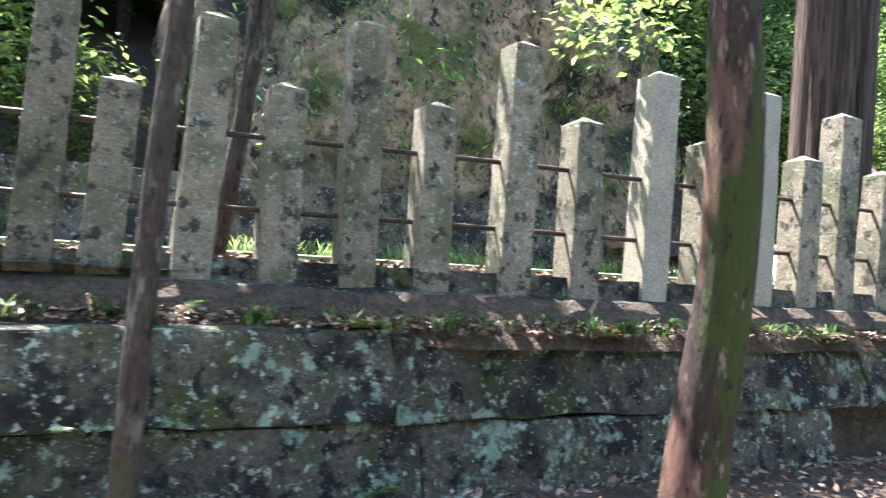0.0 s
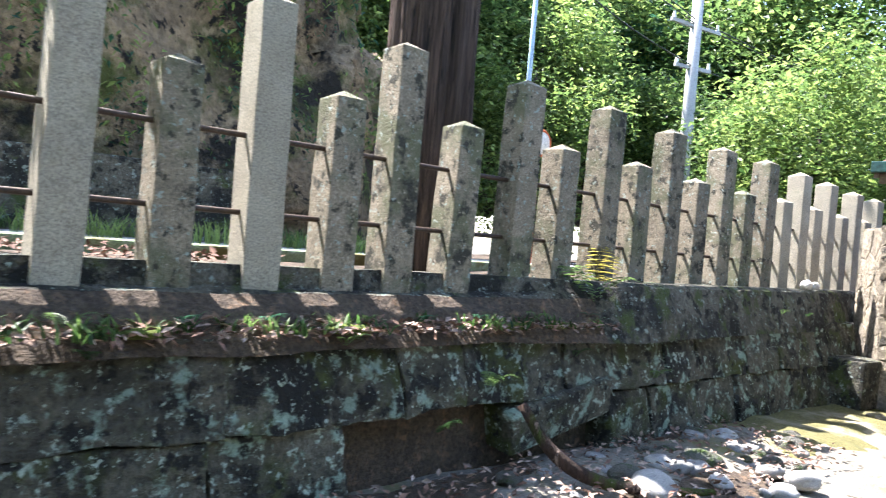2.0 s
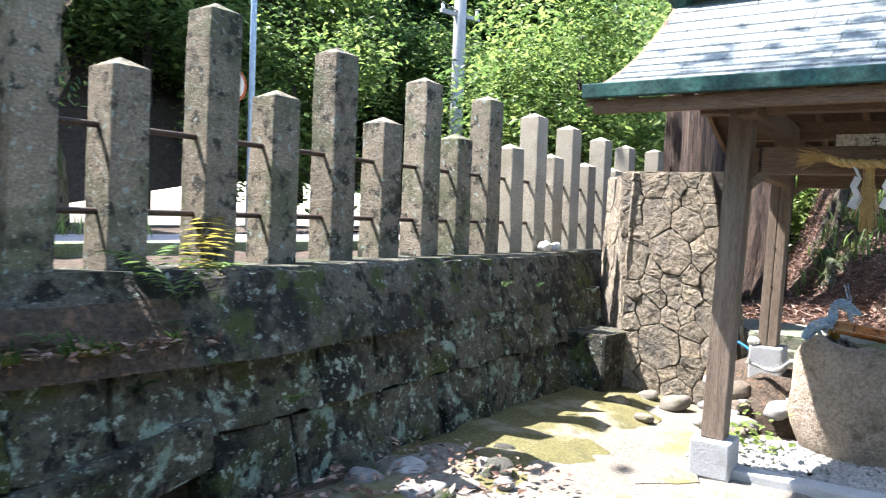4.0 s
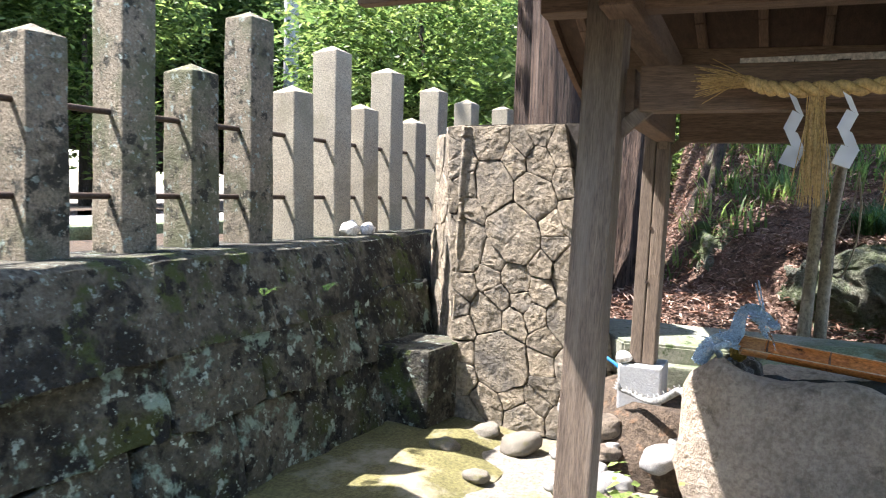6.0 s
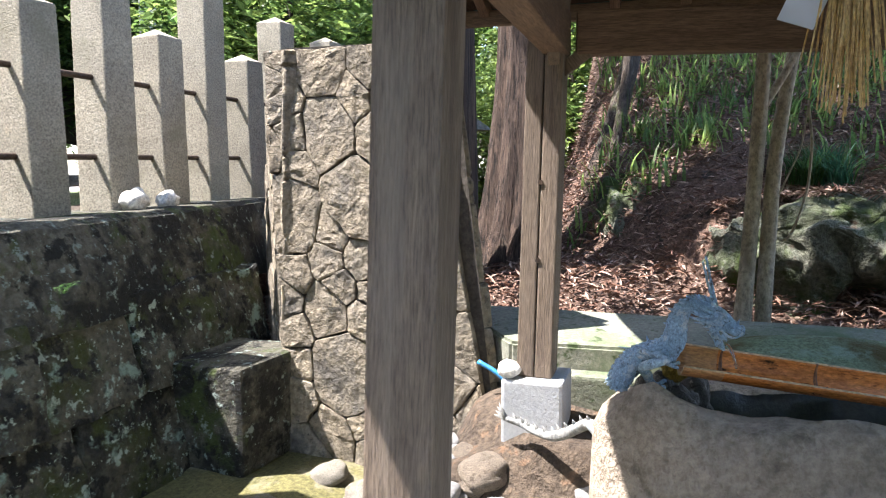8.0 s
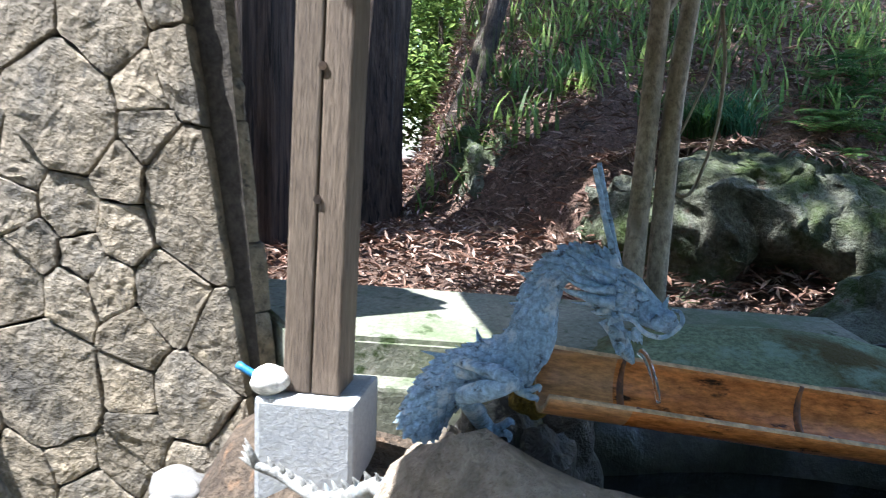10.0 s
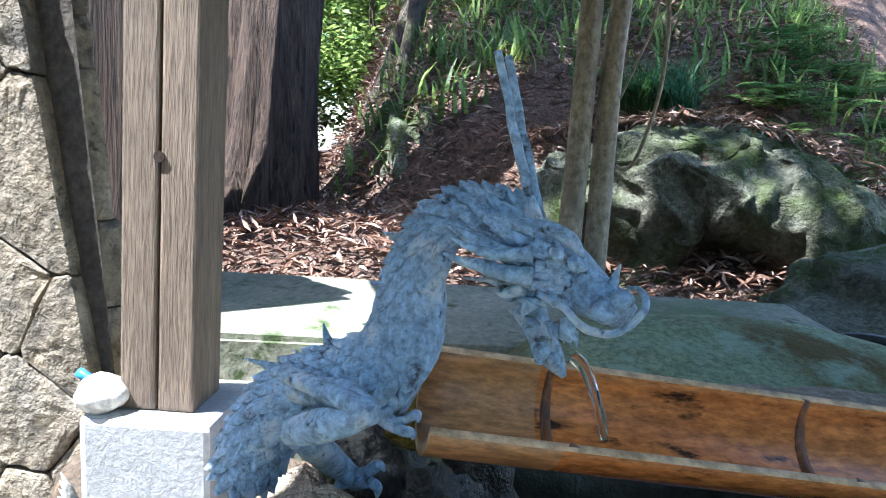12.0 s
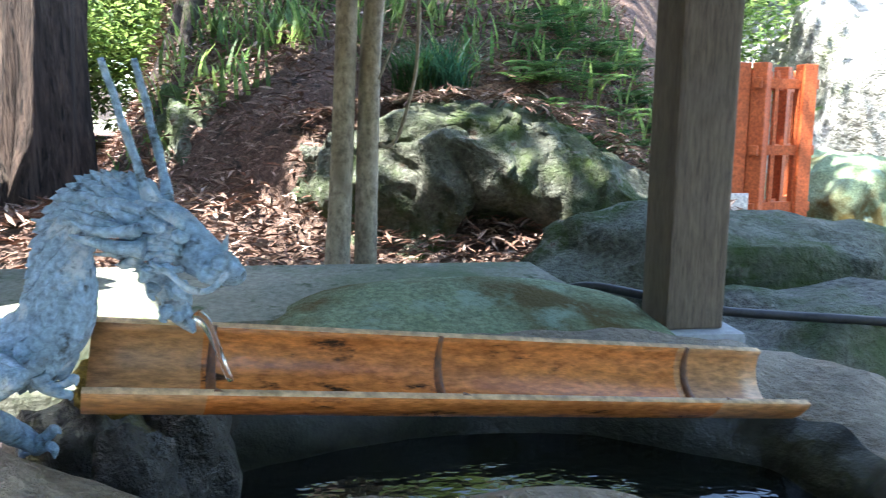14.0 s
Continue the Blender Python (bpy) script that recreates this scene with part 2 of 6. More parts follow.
M_BLUEPOLE = material("pale_blue_pole", (0.35, 0.47, 0.6), (0.3, 0.42, 0.55), 4, 0.5, 0.1)
M_SHELL = material("white_porcelain", (0.75, 0.73, 0.68), (0.62, 0.6, 0.54), 12, 0.4, 0.2, 60)
M_MOSS_GROUND = material("mossy_earth", (0.14, 0.125, 0.05), (0.09, 0.085, 0.03), 4, 0.95, 0.7, 60, [((0.23, 0.205, 0.15), 2.2, 0.52, 0.64), ((0.08, 0.08, 0.03), 5, 0.6, 0.7)])
M_CRUST = material("pale_crusted_bronze", (0.29, 0.285, 0.26), (0.15, 0.155, 0.15), 25, 0.8, 0.8, 90, [((0.2, 0.26, 0.3), 14, 0.56, 0.7)], dist=0.004)
M_LEAF = [material("leaf_" + n, a, b, 3, 0.45, 0.0, 60, vary=0.35, island=True, trans=0.58) for n, a, b in (
    ("bright", (0.2, 0.29, 0.07), (0.27, 0.36, 0.11)), ("mid", (0.09, 0.16, 0.045), (0.13, 0.21, 0.06)), ("dark", (0.03, 0.075, 0.02), (0.05, 0.1, 0.025)),
    ("bluegreen", (0.03, 0.1, 0.055), (0.045, 0.12, 0.06)))]
M_LITTER = material("dry_brown_leaves", (0.22, 0.125, 0.085), (0.11, 0.06, 0.042), 4, 0.8, 0.1, 60, vary=0.5, island=True)
M_LITTER_PALE = material("pale_dead_leaves", (0.38, 0.28, 0.22), (0.24, 0.16, 0.12), 4, 0.7, 0.1, 60, vary=0.4, island=True)
M_WATER = bpy.data.materials.new("dark_water")
M_WATER.use_nodes = True
_b = M_WATER.node_tree.nodes["Principled BSDF"]
_b.inputs["Base Color"].default_value, _b.inputs["Roughness"].default_value = (0.006, 0.007, 0.005, 1), 0.04
_b.inputs["IOR"].default_value = 1.33
_n = M_WATER.node_tree.nodes.new("ShaderNodeTexNoise")
_n.inputs["Scale"].default_value = 24
_u = M_WATER.node_tree.nodes.new("ShaderNodeBump")
_u.inputs["Strength"].default_value, _u.inputs["Distance"].default_value = 0.22, 0.01
M_WATER.node_tree.links.new(_n.outputs["Fac"], _u.inputs["Height"])
M_WATER.node_tree.links.new(_u.outputs["Normal"], _b.inputs["Normal"])
M_JET = bpy.data.materials.new("clear_water")
M_JET.use_nodes = True
_b = M_JET.node_tree.nodes["Principled BSDF"]
_b.inputs["Transmission Weight"].default_value, _b.inputs["IOR"].default_value, _b.inputs["Roughness"].default_value = 1.0, 1.33, 0.05


# ---- mesh helpers ----
rng = np.random.default_rng(7)


def mesh_of(name, verts, faces, mats, smooth=False, index=None):
    me = bpy.data.meshes.new(name)
    me.from_pydata([tuple(v) for v in verts], [], [tuple(f) for f in faces])
    for m in (mats if isinstance(mats, (list, tuple)) else [mats]):
        me.materials.append(m)
    if index is not None:
        me.polygons.foreach_set("material_index", np.asarray(index, dtype=np.int32))
    if smooth:
        me.polygons.foreach_set("use_smooth", np.ones(len(me.polygons), dtype=bool))
    me.update()
    return me


def solid(name, verts, faces, mats, parent=None, label="", smooth=False, index=None):
    ob = new(name, mesh_of(name, verts, faces, mats, smooth, index))
    if parent:
        ob.parent = parent
    if label:
        tagged(ob, label)
    return ob


def part(name, bm, mat, parent=None, label="", smooth=False):
    me = bpy.data.meshes.new(name)
    bm.to_mesh(me)
    bm.free()
    for m in (mat if isinstance(mat, (list, tuple)) else [mat]):
        me.materials.append(m)
    if smooth:
        me.polygons.foreach_set("use_smooth", np.ones(len(me.polygons), dtype=bool))
    ob = new(name, me)
    if parent:
        ob.parent = parent
    if label:
        tagged(ob, label)
    return ob


def thing(name, m, label, category, group="", kind=""):
    ob = new(name)
    ob.empty_display_size = 0.1
    ob.matrix_world = m
    return tagged(ob, label, category, group, kind)


def box_bm(sx, sy, sz, bevel=0.006, at=(0, 0, 0), rough=0.0, seed=0, taper=1.0):
    """A box that stands on at, with rounded edges, uneven by rough."""
    bm = bmesh.new()
    bmesh.ops.create_cube(bm, size=1.0)
    for v in bm.verts:
        k = taper if v.co.z > 0 else 1.0
        v.co = Vector((v.co.x * sx * k, v.co.y * sy * k, (v.co.z + 0.5) * sz))
    if bevel:
        bmesh.ops.bevel(bm, geom=bm.edges[:], offset=bevel, segments=2, affect="EDGES", profile=0.6)
    if rough:
        for v in bm.verts:
            v.co += noise.noise_vector(v.co * 6 + Vector((seed * 3.1, seed, 0))) * rough
    for v in bm.verts:
        v.co += Vector(at)
    return bm


def sweep(points, radii, sides=10, wobble=0.0, seed=0, ridges=0.0, ridge_n=9, caps=True):
    """Verts and faces of a tube through points."""
    pts = np.array(points, float)
    n = len(pts)
    rad = np.interp(np.linspace(0, 1, n), np.linspace(0, 1, len(radii)), radii)
    tang = np.gradient(pts, axis=0)
    tang /= np.linalg.norm(tang, axis=1)[:, None] + 1e-9
    ref = np.array([0.0, 0, 1]) if abs(tang[0][2]) < 0.9 else np.array([1.0, 0, 0])
    u = np.cross(tang[0], ref)
    u /= np.linalg.norm(u)
    verts, faces = [], []
    r = np.random.default_rng(seed)
    ph = r.uniform(0, 6.28, 4)
    for i in range(n):
        u = u - tang[i] * np.dot(u, tang[i])
        u /= np.linalg.norm(u)
        v = np.cross(tang[i], u)
        for k in range(sides):
            a = 2 * math.pi * k / sides
            q = rad[i] * (1 + wobble * (math.sin(2 * a + ph[0] + i * 0.35) + 0.6 * math.sin(3 * a + ph[1] - i * 0.2)) + ridges * math.sin(ridge_n * a + ph[2] + 0.5 * math.sin(i * 0.5)) + ridges * 0.6 * math.sin((2 * ridge_n + 1) * a + ph[3] + i * 0.13))
            verts.append(pts[i] + q * (math.cos(a) * u + math.sin(a) * v))
    for i in range(n - 1):
        for k in range(sides):
            a, b = i * sides + k, i * sides + (k + 1) % sides
            faces.append((a, b, b + sides, a + sides))
    if caps:
        faces.append(tuple(range(sides))[::-1])
        faces.append(tuple(range((n - 1) * sides, n * sides)))
    return verts, faces


def curve_pts(ctrl, n):
    """A smooth line through the control points."""
    c = np.array(ctrl, float)
    c = np.vstack([2 * c[0] - c[1], c, 2 * c[-1] - c[-2]])
    out = []
    m = len(c) - 3
    for s in np.linspace(0, m - 1e-6, n):
        i = int(s)
        f = s - i
        p0, p1, p2, p3 = c[i:i + 4]
        out.append(0.5 * (2 * p1 + (p2 - p0) * f + (2 * p0 - 5 * p1 + 4 * p2 - p3) * f * f + (3 * p1 - p0 - 3 * p2 + p3) * f ** 3))
    return np.array(out)


def rock_bm(sx, sy, sz, seed, subdiv=3, rough=0.22, freq=1.4, flat=0.0):
    bm = bmesh.new()
    bmesh.ops.create_icosphere(bm, subdivisions=subdiv, radius=1.0)
    off = Vector((seed * 7.3, seed * 1.7, seed * 3.9))
    for v in bm.verts:
        d = v.co.normalized()
        k = 1 + rough * noise.noise(d * freq + off) * 1.6 + rough * 0.5 * noise.noise(d * freq * 3 + off)
        p = d * k
        for ax in range(3):
            p[ax] = math.copysign(abs(p[ax]) ** (1 - flat), p[ax])
        v.co = Vector((p.x * sx, p.y * sy, p.z * sz))
    return bm


def leaf_cloud(name, centres, count, spread, size, mats, aspect=0.5, seed=0, droop=0.2, cluster=9):
    """Many small bent leaves round the centres, in clumps, as vertices, faces and material indices."""
    r = np.random.default_rng(seed)
    c = np.asarray(centres, float)
    ncl = max(1, count // cluster)
    cc = c[r.integers(0, len(c), ncl)]
    d = r.normal(size=(ncl, 3))
    d /= np.linalg.norm(d, axis=1)[:, None]
    cl = cc + d * (np.asarray(spread) * r.uniform(0.45, 1.0, (ncl, 1)) ** 0.6)
    pos = np.repeat(cl, cluster, axis=0) + r.normal(size=(ncl * cluster, 3)) * size * 1.3
    n = len(pos)
    a = r.uniform(0, 2 * math.pi, n)
    dirv = np.stack([np.cos(a), np.sin(a), r.normal(-droop, 0.35, n)], 1)
    dirv /= np.linalg.norm(dirv, axis=1)[:, None]
    up = np.stack([r.normal(0, 0.45, n), r.normal(0, 0.45, n), np.ones(n)], 1)
    side = np.cross(dirv, up)
    side /= np.linalg.norm(side, axis=1)[:, None]
    s = size * r.uniform(0.6, 1.4, n)[:, None]
    tip, mid = pos + dirv * s, pos + dirv * s * 0.45 + np.cross(side, dirv) * s * 0.08
    v = np.stack([pos, mid + side * s * aspect * 0.5, tip, mid - side * s * aspect * 0.5], 1).reshape(-1, 3)
    f = np.arange(4 * n).reshape(-1, 4)
    return v, f, np.repeat(r.integers(0, len(mats), ncl), cluster)


# ---- ground ----
def upper_z(x, y):
    return 1.0 + 0.012 * (y - 5)


def face_x(y):
    """Foot line of the rock face in the bank."""
    return np.interp(y, (-0.6, 0.0, 0.6, 1.2, 1.7, 2.15, 2.5), (14.0, 13.85, 13.85, 13.9, 14.15, 14.6, 14.9))


def brow_z(y):
    """Height of the rock face's upper edge."""
    return np.interp(y, (-0.6, 0.2, 0.6, 1.0, 1.45, 1.8, 2.1, 2.4), (0.25, 0.62, 0.88, 0.96, 0.93, 0.84, 0.9, 1.05))


def hill_z(x, y):
    """The wooded slope behind the basin."""
    side = 1 / (1 + np.exp((y - 2.45 - 0.1 * (x - 14)) * 6.0))
    front = 1 / (1 + np.exp((y - 0.2 + 0.5 * np.clip(x - 14.2, 0, 9)) * -7.0))
    xf = face_x(y)
    x0 = 12.9 + 0.75 / (1 + np.exp((y - 0.95) * 14))
    low = 0.45 / (1 + np.exp((y + 0.5) * -5.0)) / (1 + np.exp(-(x - x0) * 12))
    base = -0.2 + 0.25 / (1 + np.exp(-(x - 13.5) * 6)) + low
    back = 0.5 - 0.45 / (1 + np.exp((1.5 - y) * 9.0))
    rise = (brow_z(y) - 0.04 - base) / (1 + np.exp(-(x - xf - back) * 9)) + 0.62 * np.clip(x - xf - back + 0.05, 0, 12)
    return base + rise * side * front + 0.05 * np.sin(x * 2.1 + y) + 0.04 * np.sin(y * 3.3)


def grid_mesh(xs, ys, fn, name, mat, label="", kind="structure", category="", smooth=True, rough=0.0, seed=0):
    X, Y = np.meshgrid(xs, ys, indexing="ij")
    Z = fn(X, Y)
    if rough:
        Z = Z + np.array([[noise.noise(Vector((x * 2.3 + seed, y * 2.3, 0))) for y in ys] for x in xs]) * rough
    v = np.stack([X, Y, Z], 2).reshape(-1, 3)
    ny = len(ys)
    f = [(i * ny + j, (i + 1) * ny + j, (i + 1) * ny + j + 1, i * ny + j + 1) for i in range(len(xs) - 1) for j in range(ny - 1)]
    ob = solid(name, v, f, mat, smooth=smooth)
    return tagged(ob, label or name, category or name, kind=kind)


def steps(*runs):
    out = []
    for a, b, n in runs:
        out += list(np.linspace(a, b, n, endpoint=False))
    return np.array(out + [runs[-1][1]])


grid_mesh(steps((-400, -8, 12), (-8, 16, 97), (16, 400, 12)), steps((-400, -6, 12), (-6, 4.3, 52), (4.3, 400, 8)),
          lambda x, y: -0.02 + 0.02 * np.sin(x * 1.3) * np.cos(y * 1.9) + 0.1 * np.exp(-((x - 9.0) / 1.6) ** 2 - ((y - 3.5) / 0.35) ** 2) + 0.12 * np.exp(-((x - 2.5) / 1.5) ** 2 - ((y - 3.6) / 0.5) ** 2),
          "ground", M_GROUND, "pale sandy ground with moss patches", rough=0.035)

# ---- retaining wall and stone fence ----
POST_DX = (0.40, 0.24, 0.18, 0.129, 0.064, -0.007, -0.006, -0.03, 0.02, 0.019, 0.005, -0.015, -0.074, -0.071, -0.017, -0.065, -0.038, -0.05, 0.008, 0.049, 0.058, 0.029, 0.013, -0.004, 0.008, -0.006, -0.029, -0.003, 0.013, 0.0, -0.004)
POST_DY = (0.31, 0.253, 0.187, 0.114, 0.03, -0.049, -0.12, -0.153, -0.15, -0.139, -0.147, -0.14, -0.129, -0.117, -0.132, -0.139, -0.14, -0.108, -0.07, -0.03, -0.021, -0.014, -0.013, 0.009, 0.035, 0.072, 0.104, 0.13, 0.155, 0.186, 0.222)
POST_DZ = (-0.05, -0.07, -0.05, -0.006, 0.011, -0.013, 0.033, 0.013, 0.027, 0.009, 0.04, 0.011, 0.017, 0.007, 0.008, -0.002, 0.006, 0.006, -0.008, -0.003, -0.011, -0.012, -0.008, 0.001, -0.022, -0.001, -0.023, -0.011, -0.036, 0.0, -0.034)
P_X0, P_S, P_Y, P_W, P_D = 7.046, 0.44, 4.248, 0.18, 0.19
P_SHORT, P_TALL, CURB_Z = 1.879, 2.21, 1.05


def fence_y(x):
    return P_Y + float(np.interp((x - P_X0) / P_S + 11, range(31), POST_DY))


def wall_y(x):
    return float(np.interp(x, (-2, 3, 6, 9, 12.6, 15), (4.05, 3.86, 3.72, 3.74, 3.74, 3.74)))


# ---- terrace behind the fence ----
def strip(name, x0, x1, y0, y1, z0, mat, label, nx=40, ny=6, rough=0.03):
    return grid_mesh(np.linspace(x0, x1, nx), np.linspace(y0, y1, ny), lambda x, y: z0 + 0 * x, name, mat, label, rough=rough)


strip("upper_ground", -9, 15.2, 4.4, 5.9, 0.985, M_SOIL, "dark soil behind the stone fence", 80, 8, 0.05)
strip("road", -40, 40, 5.9, 8.6, 1.0, M_ROAD, "pale sunlit road behind the fence", 30, 4, 0.0)
strip("upper_verge", -40, 40, 8.6, 14, 0.99, M_SOIL, "shaded verge under the cliff", 30, 8, 0.2)
moss_kerb = part("road_kerb", box_bm(24, 0.22, 0.12, 0.02, (4, 5.85, 0.95), 0.01), M_MOSS)
tagged(moss_kerb, "yellow mossy kerb along the road", "kerb", kind="structure")
low_wall = part("low_wall", box_bm(9.6, 0.25, 0.85, 0.02, (4.4, 9.0, 0.95), 0.03), M_CURB)
tagged(low_wall, "low stained concrete wall beyond the road", "wall", kind="structure")

# rock cliff beyond the road
bm = rock_bm(4.2, 2.2, 5.2, 3, 5, 0.2, 1.3, 0.3)
for q in bm.verts:
    q.co += noise.noise_vector(q.co * 0.7) * 0.7 + noise.noise_vector(q.co * 1.7) * 0.4 + noise.noise_vector(q.co * 4.1) * 0.15
cliff = part("rock_cliff", bm, M_CLIFF, smooth=True)
cliff.location = (8.3, 12.2, 2.6)
tagged(cliff, "brown overhanging rock cliff with moss", "cliff", kind="structure")

# ---- retaining wall: core, stones, kerb ----
wall = thing("retaining_wall", Matrix.Identity(4), "old retaining wall of dark lichened stone blocks", "wall", kind="structure")
xs = np.linspace(-2, 13.3, 60)
v, f = [], []
for x in xs:
    yb, yf = wall_y(x), fence_y(x)
    v += [(x, yb + 0.2, -0.2), (x, yb + 0.3, 0.7), (x, yf - 0.02, 0.72), (x, yf + 0.3, 0.72), (x, yf + 0.4, -0.2)]
for i in range(len(xs) - 1):
    for k in range(4):
        f.append((i * 5 + k, i * 5 + k + 1, i * 5 + 5 + k + 1, i * 5 + 5 + k))
solid("wall_core", v, f, M_SOIL, wall)
r = np.random.default_rng(11)
for course, (z0, z1) in enumerate(((-0.12, 0.37), (0.37, 0.75))):
    x = -1.9 + course * 0.4
    while x < 13.1:
        w = float(r.uniform(1.3, 2.4) if x < 6.2 else r.uniform(0.4, 0.75))
        w = min(w, 13.25 - x)
        xm = x + w / 2
        hole = (course == 0 and 6.95 < xm < 8.95)
        if not hole and w > 0.12:
            y0, y1 = wall_y(xm), wall_y(xm) + 0.1 * course
            bm = box_bm(w - 0.006, 0.34, z1 - z0 - 0.005, 0.012, (0, 0, 0))
            bmesh.ops.subdivide_edges(bm, edges=[e for e in bm.edges if e.calc_length() > 0.25], cuts=9, use_grid_fill=True)
            for q in bm.verts:
                q.co += noise.noise_vector(q.co * 4 + Vector((xm * 3, course * 9, 0))) * 0.03 + noise.noise_vector(q.co * 13 + Vector((xm * 3, course * 9, 0))) * 0.014
                q.co.y += 0.1 * (q.co.z / (z1 - z0))
            st = part("stone", bm, M_WALL, wall)
            st.location = (xm, y0 + 0.17 + 0.07 * course + float(r.uniform(-0.015, 0.015)), z0 + 0.006)
            st.rotation_euler = (0, float(r.uniform(-0.012, 0.012)), math.atan2(wall_y(xm + 0.3) - wall_y(xm - 0.3), 0.6))
        x += w
slab = part("slab", box_bm(0.95, 0.3, 0.24, 0.03, (0, 0, 0), 0.03, 4), M_WALL, wall)
slab.location, slab.rotation_euler = (8.5, wall_y(8.5) + 0.2, 0.18), (0.1, -0.16, 0)

kerb = thing("fence_kerb", Matrix.Identity(4), "weathered concrete kerb carrying the stone fence", "kerb", kind="structure")
xs = np.linspace(-2.2, 13.9, 300)
v, f = [], []
for x in xs:
    y = fence_y(x)
    j = [0.022 * noise.noise(Vector((x * 2.1, k * 5.0, 1))) + 0.016 * noise.noise(Vector((x * 9.0, k * 5.0, 1))) for k in range(6)]
    hi = float(np.interp(x, (8.0, 9.2), (0.0, 1.0)))
    for k, (ya, za, yb, zb) in enumerate(((-0.27, 0.70, -0.36, 0.68), (-0.13, 0.86, -0.32, 0.82), (-0.045, 0.93, -0.28, 0.95), (0.025, 0.95, -0.25, 1.03), (0.035, CURB_Z, -0.2, CURB_Z + 0.003))):
        w = (1.8, 1.6, 1.0, 0.5, 0.4)[k]
        v.append((x, y + ya + (yb - ya) * hi + j[k] * w, za + (zb - za) * hi + j[5 - k] * (0.5 if k < 4 else 0.3)))
    v += [(x, y + 0.3, CURB_Z - 0.01), (x, y + 0.32, 0.7)]
n = 7
for i in range(len(xs) - 1):
    for k in range(n - 1):
        f.append((i * n + k, i * n + k + 1, i * n + n + k + 1, i * n + n + k))
f += [tuple(range(n))[::-1], tuple(range((len(xs) - 1) * n, len(xs) * n))]
solid("kerb_body", v, f, [M_CURB, M_SOIL], kerb, index=[1 if (i % 6 < 2 and i // 6 < 205) else 0 for i in range(len(f))])

# low block before the stone pillar
blk = part("step_block", box_bm(0.5, 0.4, 0.45, 0.03, (0, 0, 0), 0.015, 2), M_CURB)
blk.matrix_world = pose(12.68, 3.68, 0, 0, 0, -4)
tagged(blk, "low mossy concrete block against the wall", "block")


# ---- stone fence ----
def post_bm(h, seed):
    bm = box_bm(P_W, P_D, h, 0.009)
    bmesh.ops.subdivide_edges(bm, edges=[e for e in bm.edges if e.calc_length() > 0.5], cuts=7, use_grid_fill=True)
    for q in bm.verts:
        t = 1 - 0.05 * q.co.z / h
        q.co = Vector((q.co.x * t, q.co.y * t, q.co.z)) + noise.noise_vector(q.co * 5 + Vector((seed * 5.0, 0, 0))) * 0.006
    top = [max((fa for fa in bm.faces if fa.normal.z > 0.9), key=lambda fa: fa.calc_area())]
    ret = bmesh.ops.poke(bm, faces=top)
    for q in ret["verts"]:
        q.co.z += 0.042
    return bm


PALE_POSTS = {8, 10, 23, 24, 25, 26, 27, 28, 29, 30, 31, 32}
meshes = {}
for kind_ in ("short", "tall"):
    for pale in (0, 1):
        for var in range(3):
            h = (P_SHORT if kind_ == "short" else P_TALL) - CURB_Z + 0.16
            o = part("post_proto", post_bm(h, var + 10 * pale), M_POST_NEW if pale else M_POST)
            meshes[kind_, pale, var] = o.data
            bpy.data.objects.remove(o)
r = np.random.default_rng(5)
post_at = []
for i in range(-3, 34):
    k = min(max(i, 0), 30)
    x = P_X0 + P_S * (i - 11) + (POST_DX[k] if i < 31 else 0.0)
    y = (fence_y(x) if i <= 30 else fence_y(13.84) + 0.12 * (i - 30) * 0.2) + P_D / 2
    tall = i % 2 == 0
    pale = 1 if i in PALE_POSTS else 0
    ob = new("stone_fence_post", meshes["tall" if tall else "short", pale, int(r.integers(0, 3))])
    dz = POST_DZ[k] if i < 31 else 0.0
    lean = 3.0 if i < 3 else 0.6
    ob.matrix_world = pose(x, y, CURB_Z - 0.16 + dz, float(r.normal(0, 0.4)), lean + float(r.normal(0, 0.5)), float(r.normal(-3, 1.0)))
    tagged(ob, ("tall" if tall else "short") + (" pale granite fence post with pyramid top" if pale else " weathered granite fence post with lichen stains"), "fence post", "stone fence posts")
    post_at.append((x, y))
for z in (1.632, 1.284):
    pts = [(x, y, z) for x, y in post_at]
    v, f = sweep(pts, [0.0135], 8)
    tagged(solid("iron_rail", v, f, M_IRON, smooth=True), "thin dark iron rail threaded through the posts", "rail", "iron fence rails")


# ---- stone pillar beside the wash pavilion ----
def clip_cell(poly, a, b):
    """Keep the part of poly nearer to a than to b."""
    m, n = (a + b) / 2, b - a
    out = []
    for i in range(len(poly)):
        p, q = poly[i], poly[(i + 1) % len(poly)]
        dp, dq = np.dot(p - m, n), np.dot(q - m, n)
        if dp <= 0:
            out.append(p)
        if dp * dq < 0:
            out.append(p + (q - p) * dp / (dp - dq))
    return out


def power_clip(poly, a, b, wa, wb):
    """As clip_cell, with the joint moved away from the larger stone."""
    n = b - a
    m = a + n * (0.5 + (wa - wb) / (2 * np.dot(n, n)))
    return clip_cell(poly, m - n * 0.5, m + n * 0.5)


